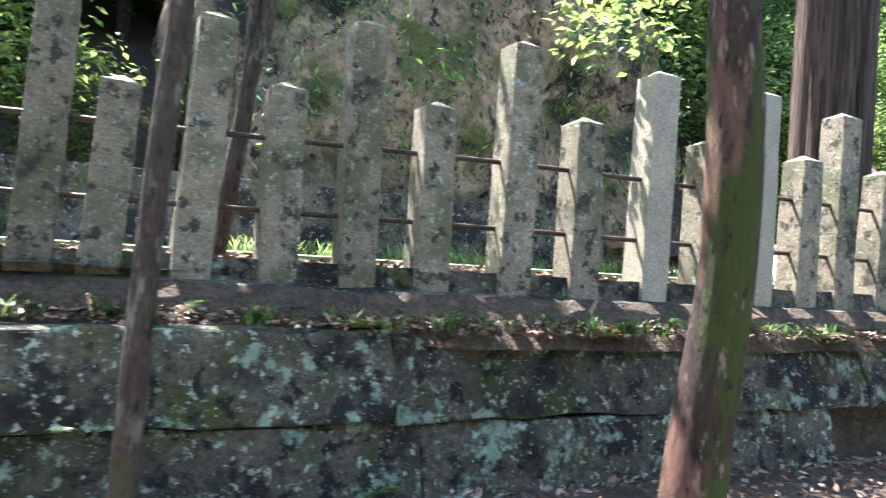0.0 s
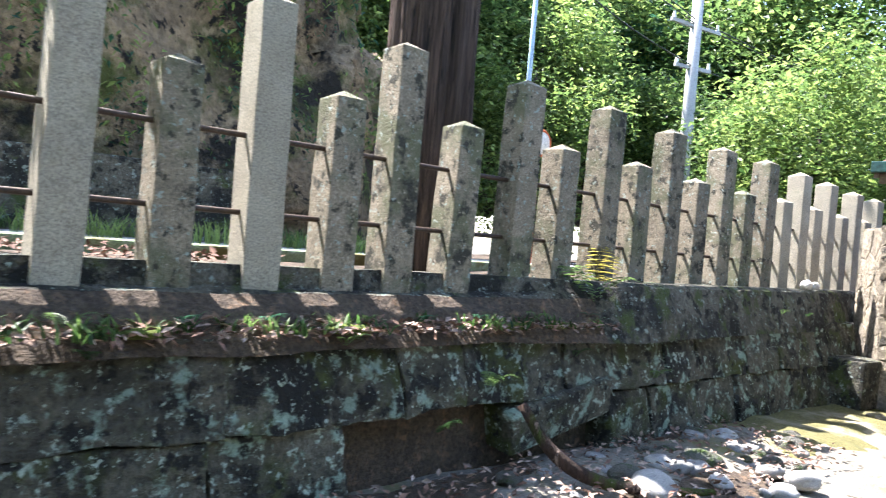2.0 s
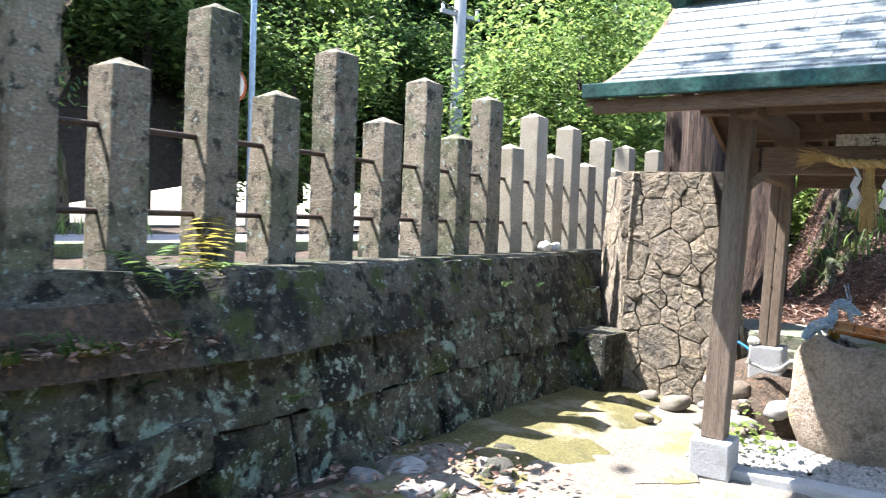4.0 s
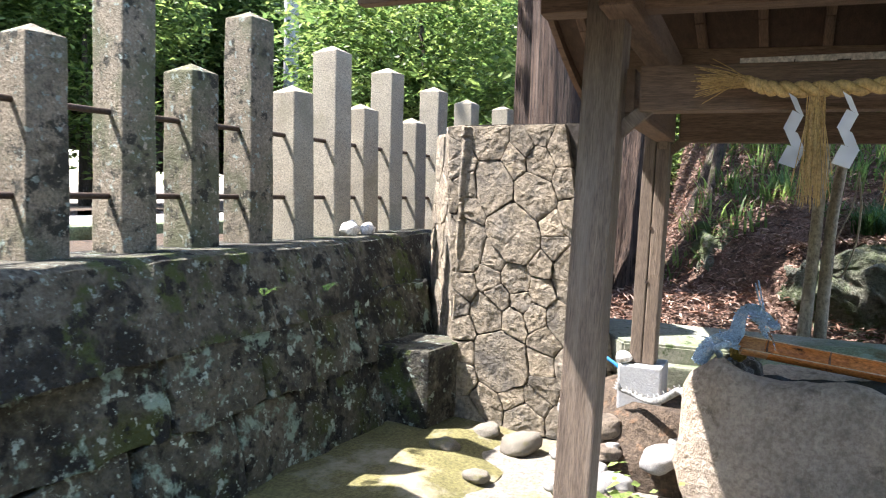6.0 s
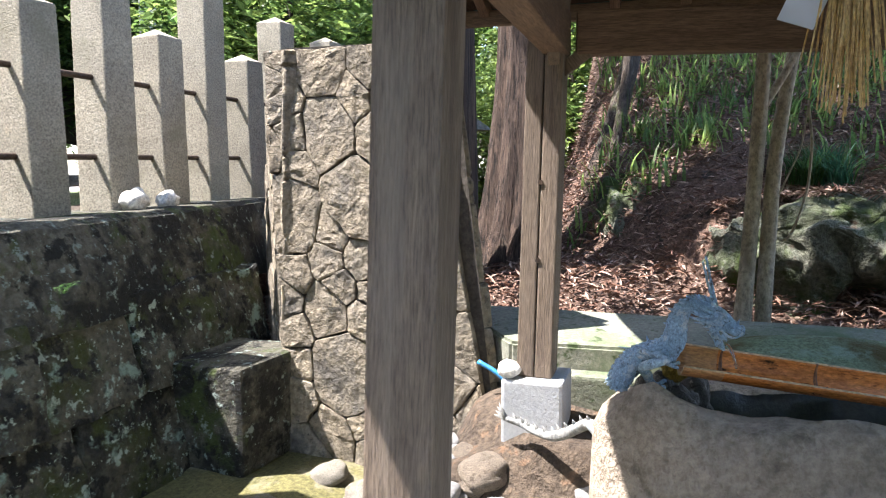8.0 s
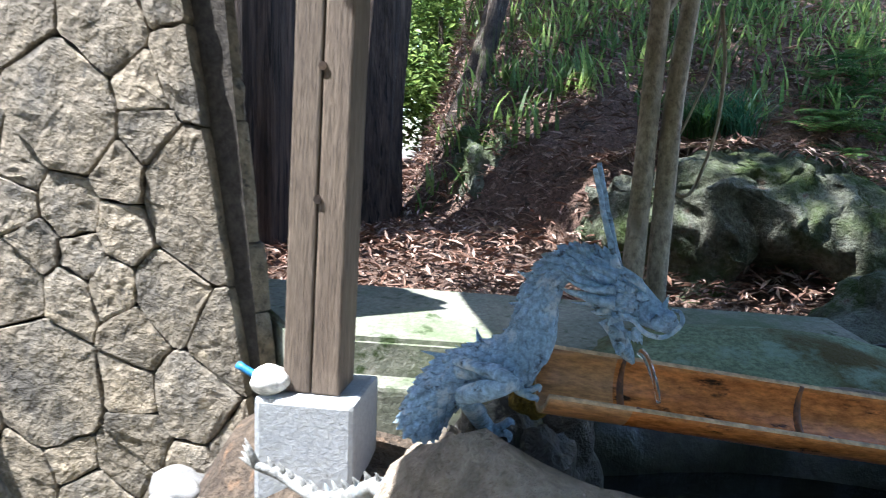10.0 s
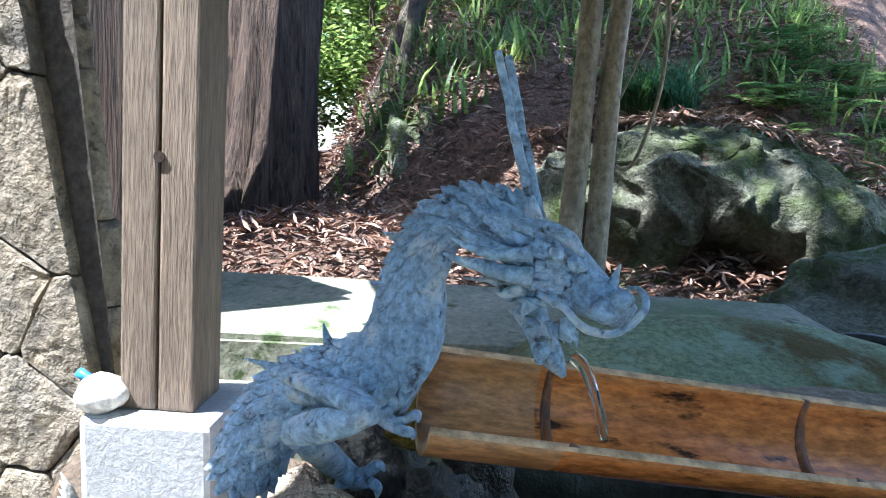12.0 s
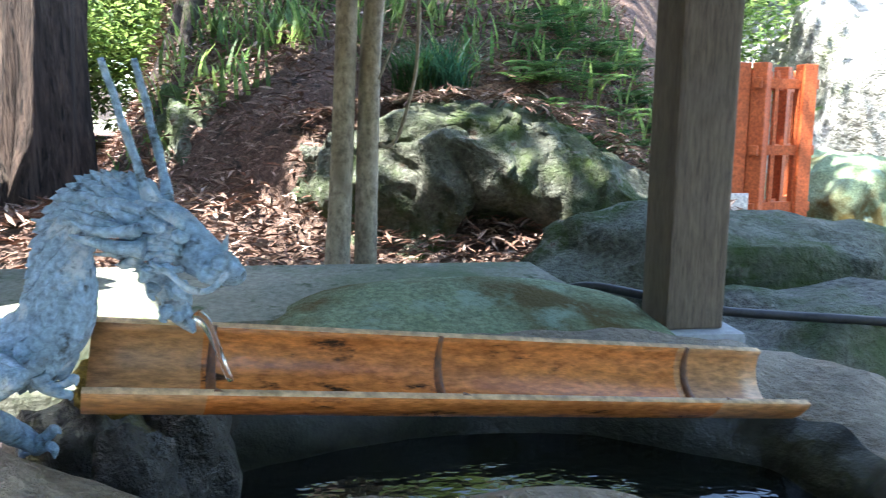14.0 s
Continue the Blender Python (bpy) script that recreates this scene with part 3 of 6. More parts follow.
def rubble(parent, origin, ux, uz, w, h, count, seed, mat, depth=0.045, shrink=0.0, anchor=0.5, gap=0.0028):
    """Fitted rubble of uneven sizes on a face: origin at its foot, ux along it, uz up it; shrink: how much it narrows upwards towards anchor."""
    r = np.random.default_rng(seed)
    mean = math.sqrt(w * h / count)
    seeds, weights = [], []
    for _ in range(4000):
        p = r.uniform((0.0, 0.0), (w, h))
        q = mean * float(r.choice((0.45, 0.7, 1.0, 1.35)))
        if all(np.hypot((p[0] - o[0]) * 0.85, (p[1] - o[1]) * 1.15) > 0.6 * (q + k) for o, k in zip(seeds, weights)):
            seeds.append(p)
            weights.append(q)
    out = np.cross(ux, uz)
    corners = [np.array(c, float) for c in ((0, 0), (w, 0), (w, h), (0, h))]
    for s, ws in zip(seeds, weights):
        cell = corners
        for o, wo in zip(seeds, weights):
            if o is not s and len(cell) > 2:
                cell = power_clip(cell, s, o, ws ** 2 * 0.35, wo ** 2 * 0.35)
        if len(cell) < 3:
            continue
        c = np.mean(cell, axis=0)
        size = np.mean([np.linalg.norm(q - c) for q in cell])
        ring = [c + (q - c) * (1 - gap / max(size, 0.03)) for q in cell]
        # rounded corners and an uneven outline
        pts = []
        for i in range(len(ring)):
            p, q, n = ring[i - 1], ring[i], ring[(i + 1) % len(ring)]
            cut = r.uniform(0.03, 0.09)
            pts += [q + (p - q) * cut, q + (n - q) * cut] + [q + (n - q) * t + r.normal(0, 0.003, 2) for t in (0.35, 0.65)]
        m = len(pts)
        lift = depth * r.uniform(0.85, 1.12)
        tilt = r.normal(0, 0.015, 2)
        v = []
        layers = ((1.0, -0.02), (1.0, lift * 0.8), (0.975, lift * 0.95), (0.86, lift * 0.99), (0.6, lift), (0.3, lift * 1.03))
        for k, (sc, d) in enumerate(layers):
            for p in pts:
                e = c + (p - c) * sc
                dd = d
                if k > 0:
                    dd += 0.007 * noise.noise(Vector((e[0] * 11, e[1] * 11, seed))) + 0.005 * noise.noise(Vector((e[0] * 33, e[1] * 33, seed))) + float(np.dot(tilt, e - c))
                x = e[0] + shrink * (w * anchor - e[0]) * e[1] / h
                v.append(np.asarray(origin) + ux * x + uz * e[1] + out * dd)
        xc = c[0] + shrink * (w * anchor - c[0]) * c[1] / h
        v.append(np.asarray(origin) + ux * xc + uz * c[1] + out * (lift * 1.03))
        f = []
        nl = len(layers)
        for k in range(nl - 1):
            for i in range(m):
                f.append((k * m + i, k * m + (i + 1) % m, (k + 1) * m + (i + 1) % m, (k + 1) * m + i))
        for i in range(m):
            f.append(((nl - 1) * m + i, (nl - 1) * m + (i + 1) % m, nl * m))
        base = Vector(np.mean(v, axis=0))
        st = solid("stone", [Vector(q) - base for q in v], f, mat, parent)
        st.location = base


pillar = thing("stone_pillar", Matrix.Identity(4), "thick masonry pier of fitted tan granite rubble", "stone pier", kind="structure")
PA, PB = np.array((12.785, 3.485, -0.03)), np.array((12.725, 2.53, -0.03))
PC, PD = np.array((13.55, 4.02, -0.03)), np.array((13.35, 3.25, -0.03))
TA, TB, TC, TD = np.array((12.845, 3.49, 1.73)), np.array((12.845, 2.76, 1.73)), np.array((13.5, 3.9, 1.7)), np.array((13.47, 3.48, 1.73))
ins = -0.012
core = [p + np.array((ins, 0, 0)) for p in (PA, PB, PD, PC)] + [p + np.array((ins, 0, 0)) for p in (TA, TB, TD, TC)]
solid("pillar_core", core, [(0, 1, 2, 3), (7, 6, 5, 4), (0, 4, 5, 1), (1, 5, 6, 2), (2, 6, 7, 3), (3, 7, 4, 0)], M_JOINT, pillar)


def unit(a):
    return a / np.linalg.norm(a)


ux = unit(PB - PA)
uz = unit((TA + TB) / 2 - (PA + PB) / 2)
rubble(pillar, PA + uz * 0.0, ux, uz, float(np.linalg.norm(PB - PA)), 1.76, 40, 4, M_STONE, shrink=0.235, anchor=0.0)
ux2 = unit(PA - PC)
uz2 = unit((TA + TC) / 2 - (PA + PC) / 2)
rubble(pillar, PC, ux2, uz2, float(np.linalg.norm(PA - PC)), 1.75, 26, 9, M_STONE, shrink=0.06)
ux3 = unit(PD - PB)
uz3 = unit((TB + TD) / 2 - (PB + PD) / 2)
rubble(pillar, PB, ux3, uz3, float(np.linalg.norm(PD - PB)), 1.75, 22, 12, M_STONE, shrink=0.06)
cap = part("pillar_top", box_bm(0.36, 0.6, 0.05, 0.015, (0, 0, 0), 0.012, 5), M_STONE, pillar)
cap.location = (13.12, 3.3, 1.69)

# ---- wash pavilion ----
def beam(name, a, b, w, h, mat, parent, label="", bevel=0.006):
    """A squared timber from a to b, w wide and h high."""
    a, b = Vector(a), Vector(b)
    d = b - a
    bm = box_bm(w, d.length, h, bevel, (0, 0, -h / 2))
    ob = part(name, bm, mat, parent, label)
    ob.matrix_local = Matrix.Translation((a + b) / 2) @ d.to_track_quat("Y", "Z").to_matrix().to_4x4()
    return ob


def column(parent, foot, head, split, w=0.14):
    """A squared post, or two boards with a groove between them."""
    foot, head = Vector(foot), Vector(head)
    h = (head - foot).length
    d = (head - foot) / h
    up = Matrix(((1, 0, d.x, 0), (0, 1, d.y, 0), (0, 0, 1, 0), (0, 0, 0, 1)))
    if not split:
        ob = part("column", box_bm(w, w, h, 0.007), M_WOOD, parent)
        ob.matrix_local = Matrix.Translation(foot) @ up
        return
    ob = part("column", box_bm(w, w * 0.485, h, 0.005, (0, -w * 0.257, 0)), M_WOOD, parent)
    ob.matrix_local = Matrix.Translation(foot) @ up
    o2 = part("column", box_bm(w, w * 0.485, h, 0.005, (0, w * 0.257, 0)), M_WOOD, parent)
    o2.matrix_local = Matrix.Translation(foot) @ up
    o3 = part("groove", box_bm(w - 0.02, 0.02, h - 0.01, 0.0), M_INK, parent)
    o3.matrix_local = Matrix.Translation(foot) @ up
    for z in (0.4, 0.66):
        v, f = sweep([(-w / 2 - 0.003, 0, z), (-w / 2 + 0.02, 0, z)], [0.009], 10)
        k = solid("bolt", v, f, M_IRON, parent)
        k.matrix_local = Matrix.Translation(foot) @ up


pav = thing("wash_pavilion", Matrix.Identity(4), "open wooden wash pavilion with shingled copper roof", "pavilion")
FOOT = [(11.04, 2.325, 0.2), (12.45, 2.345, 0.52), (12.75, 0.85, 0.52), (11.2, 0.88, 0.2)]
HEAD = [(11.12, 2.215, 1.95), (12.47, 2.27, 1.95), (12.72, 0.85, 1.95), (11.24, 0.95, 1.95)]
for k, (a, b) in enumerate(zip(FOOT, HEAD)):
    column(pav, a, b, k == 1, 0.12 if k < 2 else 0.135)
for (x, y, z), low in zip(FOOT, (0.0, 0.15, 0.2, 0.0)):
    bm = box_bm(0.21, 0.21, z - low, 0.012, (x, y, low), 0.004)
    part("column_base", bm, M_CONC, pav, "grey concrete column base")


def lerp(a, b, t):
    return Vector(a) * (1 - t) + Vector(b) * t


def at_height(i, z):
    return lerp(FOOT[i], HEAD[i], (z - FOOT[i][2]) / (HEAD[i][2] - FOOT[i][2]))


def extend(a, b, e):
    d = (b - a).normalized() * e
    return a - d, b + d


for i, j in ((0, 1), (1, 2), (2, 3), (3, 0)):
    a, b = extend(at_height(i, 1.665), at_height(j, 1.665), 0.0)
    if (i, j) in ((3, 0), (1, 2)):
        a, b = extend(a, b, -0.06)
    beam("tie_beam", a, b, 0.085, 0.14, M_WOOD_H, pav)
    a, b = extend(at_height(i, 1.93), at_height(j, 1.93), 0.28)
    beam("top_beam", a + Vector((0, 0, 0.04 if i % 2 else 0)), b + Vector((0, 0, 0.04 if i % 2 else 0)), 0.1, 0.12, M_WOOD_H, pav)
for i, j in ((0, 1), (1, 0), (0, 3), (3, 0), (1, 2), (2, 1)):
    a, b = at_height(i, 1.53), lerp(at_height(i, 1.66), at_height(j, 1.66), 0.11)
    beam("brace", a, b, 0.04, 0.045, M_WOOD, pav)

# gable roof, its ridge along y, with sagging slopes
EX0, EX1, RX, YE0, YE1 = 10.62, 13.5, 12.0, 2.93, 0.25
EZ, RZ = 2.0, 2.78


def roof_z(u):
    """Height from the eave (0) to the ridge (1)."""
    return EZ + (RZ - EZ) * (0.55 * u + 0.45 * u ** 2.0)


NROW = 11
r = np.random.default_rng(21)
shingle_meshes = {}
for sgn, ex in ((1, EX0), (-1, EX1)):
    for k in range(NROW):
        u0, u1 = k / NROW, (k + 1) / NROW
        x0, x1 = ex + (RX - ex) * u0, ex + (RX - ex) * u1
        z0, z1 = roof_z(u0) + 0.014, roof_z(u1) + 0.004
        y = YE1 - (0.18 if k % 2 else 0)
        while y < YE0 - 0.01:
            ya, yb = max(y, YE1), min(y + 0.36, YE0)
            if yb - ya > 0.02:
                w = yb - ya - 0.004
                v = [(0, 0, 0), (0, w, 0), (x1 - x0, w, z1 - z0), (x1 - x0, 0, z1 - z0)]
                v = [(a, b, c) for a, b, c in v] + [(a, b, c - 0.01) for a, b, c in v]
                fs = [(0, 3, 2, 1), (4, 5, 6, 7), (0, 1, 5, 4), (1, 2, 6, 5), (2, 3, 7, 6), (3, 0, 4, 7)] if sgn < 0 else [(0, 1, 2, 3), (7, 6, 5, 4), (4, 5, 1, 0), (5, 6, 2, 1), (6, 7, 3, 2), (7, 4, 0, 3)]
                key = (sgn, k, round(w, 3))
                if key not in shingle_meshes:
                    shingle_meshes[key] = mesh_of("shingle", v, fs, M_COPPER)
                ob = new("shingle", shingle_meshes[key])
                ob.parent = pav
                ob.location = (x0, ya, z0)
            y += 0.36
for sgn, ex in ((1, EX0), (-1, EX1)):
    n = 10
    # underside boards in the cedar with shade in its colour
    for name, top, bot, mat, y0, y1 in (("roof_boards", -0.012, -0.035, M_WOOD_SHADE, YE1 + 0.01, YE0 - 0.01),):
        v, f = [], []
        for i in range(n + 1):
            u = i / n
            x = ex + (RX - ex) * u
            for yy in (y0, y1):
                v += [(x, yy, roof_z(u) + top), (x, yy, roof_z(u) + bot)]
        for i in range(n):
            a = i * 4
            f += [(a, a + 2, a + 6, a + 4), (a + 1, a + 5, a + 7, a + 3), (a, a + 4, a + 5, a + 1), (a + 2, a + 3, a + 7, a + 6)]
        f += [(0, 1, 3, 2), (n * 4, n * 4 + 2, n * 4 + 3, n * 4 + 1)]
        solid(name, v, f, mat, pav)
    for yy in (YE0 + 0.012, YE1 - 0.012):
        v, f = [], []
        for i in range(n + 1):
            u = i / n
            x = ex + (RX - ex) * u
            for dy in (-0.016, 0.016):
                v += [(x, yy + dy, roof_z(u) + 0.004), (x, yy + dy, roof_z(u) - 0.085)]
        for i in range(n):
            a = i * 4
            f += [(a, a + 2, a + 6, a + 4), (a + 1, a + 5, a + 7, a + 3), (a, a + 4, a + 5, a + 1), (a + 2, a + 3, a + 7, a + 6)]
        f += [(0, 1, 3, 2), (n * 4, n * 4 + 2, n * 4 + 3, n * 4 + 1)]
        solid("verge_board", v, f, M_WOOD_H, pav)
    e = -0.02 if sgn > 0 else 0.02
    beam("eave_trim", (ex + e, YE1 - 0.04, EZ - 0.01), (ex + e, YE0 + 0.04, EZ - 0.01), 0.04, 0.075, M_PATINA, pav, "green patinated copper eave trim")
    beam("eave_board", (ex - e * 2, YE1, EZ - 0.085), (ex - e * 2, YE0, EZ - 0.085), 0.05, 0.07, M_WOOD_H, pav)
    for k in range(9):
        y = YE1 + 0.15 + k * (YE0 - YE1 - 0.3) / 8
        a, b = Vector((ex - e, y, EZ - 0.07)), Vector((RX, y, RZ - 0.11))
        mid = Vector(((ex + RX) / 2, y, roof_z(0.5) - 0.07))
        beam("rafter", a, mid, 0.045, 0.06, M_WOOD_H, pav)
        beam("rafter", mid, b, 0.045, 0.06, M_WOOD_H, pav)
beam("ridge_cover", (RX, YE1 - 0.05, RZ + 0.09), (RX, YE0 - 0.04, RZ + 0.09), 0.2, 0.16, M_PATINA, pav, "green patinated copper ridge")
beam("ridge_cap", (RX, YE1 - 0.08, RZ + 0.19), (RX, YE0 - 0.01, RZ + 0.19), 0.27, 0.05, M_PATINA, pav)
for yy in (YE0 - 0.02, YE1 + 0.02):
    v, f = sweep(curve_pts([(RX, yy, RZ + 0.24), (RX, yy + 0.03, RZ + 0.12), (RX, yy, RZ + 0.02), (RX, yy + 0.04, RZ - 0.1)], 14), [0.07, 0.1, 0.09, 0.03], 10)
    solid("ridge_end_ornament", v, f, M_PATINA, pav, smooth=True)
beam("ridge_pole", (RX, YE1 + 0.05, RZ - 0.09), (RX, YE0 - 0.05, RZ - 0.09), 0.1, 0.12, M_WOOD_H, pav)

# straw rope with tassels and paper streamers on the near beam
rope = thing("straw_rope", Matrix.Identity(4), "twisted straw shrine rope with loose frayed ends", "rope")
RXX = 11.03
ctrl = curve_pts([(RXX, 1.86, 1.670), (RXX - 0.01, 1.78, 1.645), (RXX - 0.015, 1.6, 1.640), (RXX - 0.01, 1.4, 1.655), (RXX, 1.15, 1.680)], 90)
for ph in (0, math.pi):
    t = np.arange(90)
    tw = 0.011
    pts = ctrl + np.stack([np.cos(t * 0.55 + ph) * tw, 0 * t, np.sin(t * 0.55 + ph) * tw], 1)
    v, f = sweep(pts, [0.009, 0.014, 0.014, 0.01], 8)
    solid("strand", v, f, M_ROPE, rope, smooth=True)
r = np.random.default_rng(3)


def straw(parent, name, root, direction, n, length, spread):
    v, f = [], []
    for _ in range(n):
        d = np.array(direction) + r.normal(0, spread, 3)
        d /= np.linalg.norm(d)
        p = np.array(root) + r.normal(0, 0.007, 3)
        l = length * r.uniform(0.6, 1.1)
        a, b = sweep([p, p + d * l * 0.5, p + d * l + np.array((0, 0, -0.01))], [0.0017, 0.0012], 4, caps=False)
        f += [tuple(i + len(v) for i in q) for q in b]
        v += list(a)
    solid(name, v, f, M_ROPE, parent)


straw(rope, "frayed_end", (RXX, 1.85, 1.670), (0, 1, 0.12), 70, 0.15, 0.16)
for y in (1.675, 1.44):
    tas = thing("straw_tassel", pose(0, 0, 0), "hanging tassel of dry straw", "tassel", "straw tassels")
    straw(tas, "straw", (RXX - 0.015, y, 1.645), (0, 0, -1), 130, 0.3, 0.075)
for y in (1.735, 1.6):
    sh = thing("paper_streamer", pose(RXX - 0.03, y, 1.630, 0, 0, 0), "white zigzag folded paper streamer", "paper streamer", "paper streamers")
    v, f = [], []
    z, yy = 0.0, 0.0
    for k in range(4):
        w = 0.021 + 0.008 * k
        s = (1 if k % 2 else -1) * 0.022
        b = len(v)
        v += [(0.004 * k, yy + w / 2, z), (0.004 * k, yy - w / 2, z - 0.015), (0.004 * k + 0.006, yy - w / 2 + s, z - 0.066), (0.004 * k + 0.006, yy + w / 2 + s, z - 0.05)]
        v += [(a - 0.0015, c, d) for a, c, d in v[b:b + 4]]
        f += [(b, b + 1, b + 2, b + 3), (b + 7, b + 6, b + 5, b + 4), (b, b + 4, b + 5, b + 1), (b + 1, b + 5, b + 6, b + 2), (b + 2, b + 6, b + 7, b + 3), (b + 3, b + 7, b + 4, b)]
        yy += s * 0.75
        z -= 0.048
    solid("paper", v, f, M_PAPER, sh)
sign = thing("wooden_sign", pose(11.85, 1.62, 1.79), "white board with black brush lettering under the roof", "sign")
part("board", box_bm(0.02, 0.62, 0.17, 0.004, (0, 0, -0.085)), M_SIGN, sign)
for k, (y, z, s, ch) in enumerate(((0.14, 0.02, 0.06, "左"), (0.14, -0.055, 0.06, "手"), (0.215, 0.04, 0.028, "を"), (0.215, 0.01, 0.028, "す"), (0.215, -0.02, 0.028, "す"), (-0.02, 0.02, 0.06, "口"), (-0.15, 0.03, 0.028, "先"), (-0.15, -0.01, 0.028, "ず"))):
    fc = bpy.data.curves.new("letter", "FONT")
    fc.body, fc.size, fc.extrude = ch, s, 0.0008
    fc.materials.append(M_INK)
    tx = new("letter", fc)
    tx.parent = sign
    tx.matrix_local = Matrix.Translation((-0.0125, y, z)) @ pose(0, 0, 0, 90, 0, -90)

# ---- water basin ----
def basin_top(x, y):
    near = 0.095 * min(1.0, max(0.0, (11.9 - x) / 0.15)) * min(1.0, max(0.0, (y - 1.1) / 0.4))
    end = 0.05 * min(1.0, max(0.0, (y - 1.8) / 0.14)) if x < 11.95 else 0.0
    fall = 0.2 * min(1.0, max(0.0, (x - 11.98) / 0.2)) * min(1.0, max(0.0, (y - 1.8) / 0.2))
    return 0.575 + near + end - fall + 0.016 * noise.noise(Vector((x * 2.2, y * 2.2, 3))) + 0.01 * noise.noise(Vector((x * 9, y * 9, 1)))


BX, BY, BRX, BRY = 12.02, 1.46, 0.29, 0.47
basin = thing("water_basin", Matrix.Identity(4), "rough granite boulder hollowed as a water basin", "basin")
# rings from the foot outside, over the rim, down the hollow: share of the outer or inner outline, height, from the rim or from the ground
RINGS = [("o", 0.86, -0.08, 0), ("o", 0.95, 0.05, 0), ("o", 1.0, 0.16, 0), ("o", 1.02, 0.27, 0), ("o", 1.01, 0.37, 0), ("o", 0.985, -0.11, 1), ("o", 0.955, -0.045, 1), ("o", 0.91, -0.01, 1), ("o", 0.86, 0.0, 1),
         ("i", 1.16, 0.0, 1), ("i", 1.08, -0.012, 1), ("i", 1.02, -0.04, 1), ("i", 0.98, -0.09, 1), ("i", 0.95, -0.15, 1), ("i", 0.9, -0.22, 1), ("i", 0.7, -0.28, 1), ("i", 0.02, -0.29, 1)]
NA = 128
v, f, ix = [], [], []
for kind_, k, z, rim in RINGS:
    for a in range(NA):
        an = 2 * math.pi * a / NA
        c, d = math.cos(an), math.sin(an)
        e = 1 / (abs(c) ** 3 + abs(d) ** 3) ** (1 / 3)
        if kind_ == "o":
            e *= 1 + 0.1 * noise.noise(Vector((c * 1.6, d * 1.6, z + 5)))
            p = Vector((12.06 + c * e * 0.5 * k, 1.4 + d * e * 0.68 * k, 0))
        else:
            p = Vector((BX + c * BRX * k, BY + d * BRY * k, 0))
        p.z = z + (basin_top(p.x, p.y) if rim else 0)
        p += noise.noise_vector(p * 5) * 0.03 + noise.noise_vector(p * 15) * 0.014
        v.append(p)
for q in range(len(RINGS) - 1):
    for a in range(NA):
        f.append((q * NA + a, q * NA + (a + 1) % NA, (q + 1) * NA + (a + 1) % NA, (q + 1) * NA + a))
        # from the inner rim down: wet stone with painted shade
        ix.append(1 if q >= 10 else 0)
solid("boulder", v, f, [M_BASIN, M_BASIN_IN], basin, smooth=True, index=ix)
bm = bmesh.new()
bmesh.ops.create_circle(bm, cap_ends=True, segments=40, radius=1.0)
for q in bm.verts:
    q.co = Vector((BX + q.co.x * BRX * 0.97, BY + q.co.y * BRY * 0.97, 0.47))
part("water", bm, M_WATER, basin, "dark still water")

# mossy slab and concrete kerb behind the basin
bm = rock_bm(0.32, 0.5, 0.14, 5, 4, 0.1, 1.2, 0.25)
slab2 = part("mossy_slab", bm, M_MOSS, smooth=True)
slab2.matrix_world = pose(12.7, 1.38, 0.45, 0, -9, 8)
tagged(slab2, "flat stone slab covered in green moss", "stone slab")
kerb2 = thing("pond_kerb", Matrix.Identity(4), "mossy concrete kerb behind the basin", "kerb", kind="structure")
v = [(12.72, 2.5), (12.78, 1.0), (13.2, 1.08), (13.25, 2.9)]
vv = [(x, y, 0.1) for x, y in v] + [(x, y, z) for (x, y), z in zip(v, (0.56, 0.55, 0.59, 0.6))]
bm = bmesh.new()
bv = [bm.verts.new(q) for q in vv]
for q in ((0, 3, 2, 1), (4, 5, 6, 7), (0, 1, 5, 4), (1, 2, 6, 5), (2, 3, 7, 6), (3, 0, 4, 7)):
    bm.faces.new([bv[k] for k in q])
bmesh.ops.recalc_face_normals(bm, faces=bm.faces[:])
bmesh.ops.bevel(bm, geom=bm.edges[:], offset=0.012, segments=2, affect="EDGES")
part("kerb_body", bm, M_CONC_OLD, kerb2)
part("kerb_ledge", box_bm(0.1, 1.4, 0.42, 0.012, (12.68, 1.75, 0.05), 0.006), M_CONC_OLD, kerb2)

for (x, y, z), (sx, sy, sz), k in (((11.955, 1.925, 0.6), (0.085, 0.075, 0.085), 3), ((12.06, 1.86, 0.57), (0.1, 0.08, 0.1), 5), ((11.9, 1.865, 0.585), (0.05, 0.05, 0.075), 9)):
    ob = part("wet_stone", rock_bm(sx, sy, sz, 70 + k, 4, 0.22, 1.9), M_WET, smooth=True)
    ob.matrix_world = pose(x, y, z)
    tagged(ob, "dark wet mossy stone under the dragon", "stone")
ob = part("moss_cushion", rock_bm(0.034, 0.032, 0.034, 77, 4, 0.2, 2.4), M_YMOSS, smooth=True)
ob.matrix_world = pose(11.925, 1.885, 0.71)
tagged(ob, "cushion of golden moss under the trough end", "moss")

# ---- bamboo trough ----
trough = thing("bamboo_trough", pose(11.885, 1.5, 0.706, 8.7, -23, 8), "split bamboo water trough, wet orange inside", "bamboo trough")
BL0, BL1, BR = -0.385, 0.385, 0.052
bm = bmesh.new()
SEG, LEN = 16, 24
rings = []
for i in range(LEN + 1):
    y = BL0 + (BL1 - BL0) * i / LEN
    rr = BR * (1.0 - 0.03 * (y - BL0))
    row = []
    for rad in (rr, rr - 0.008):
        row.append([bm.verts.new((rad * math.cos(math.pi + math.pi * k / SEG), y, rad * math.sin(math.pi + math.pi * k / SEG) + 0.02)) for k in range(SEG + 1)])
    rings.append(row)
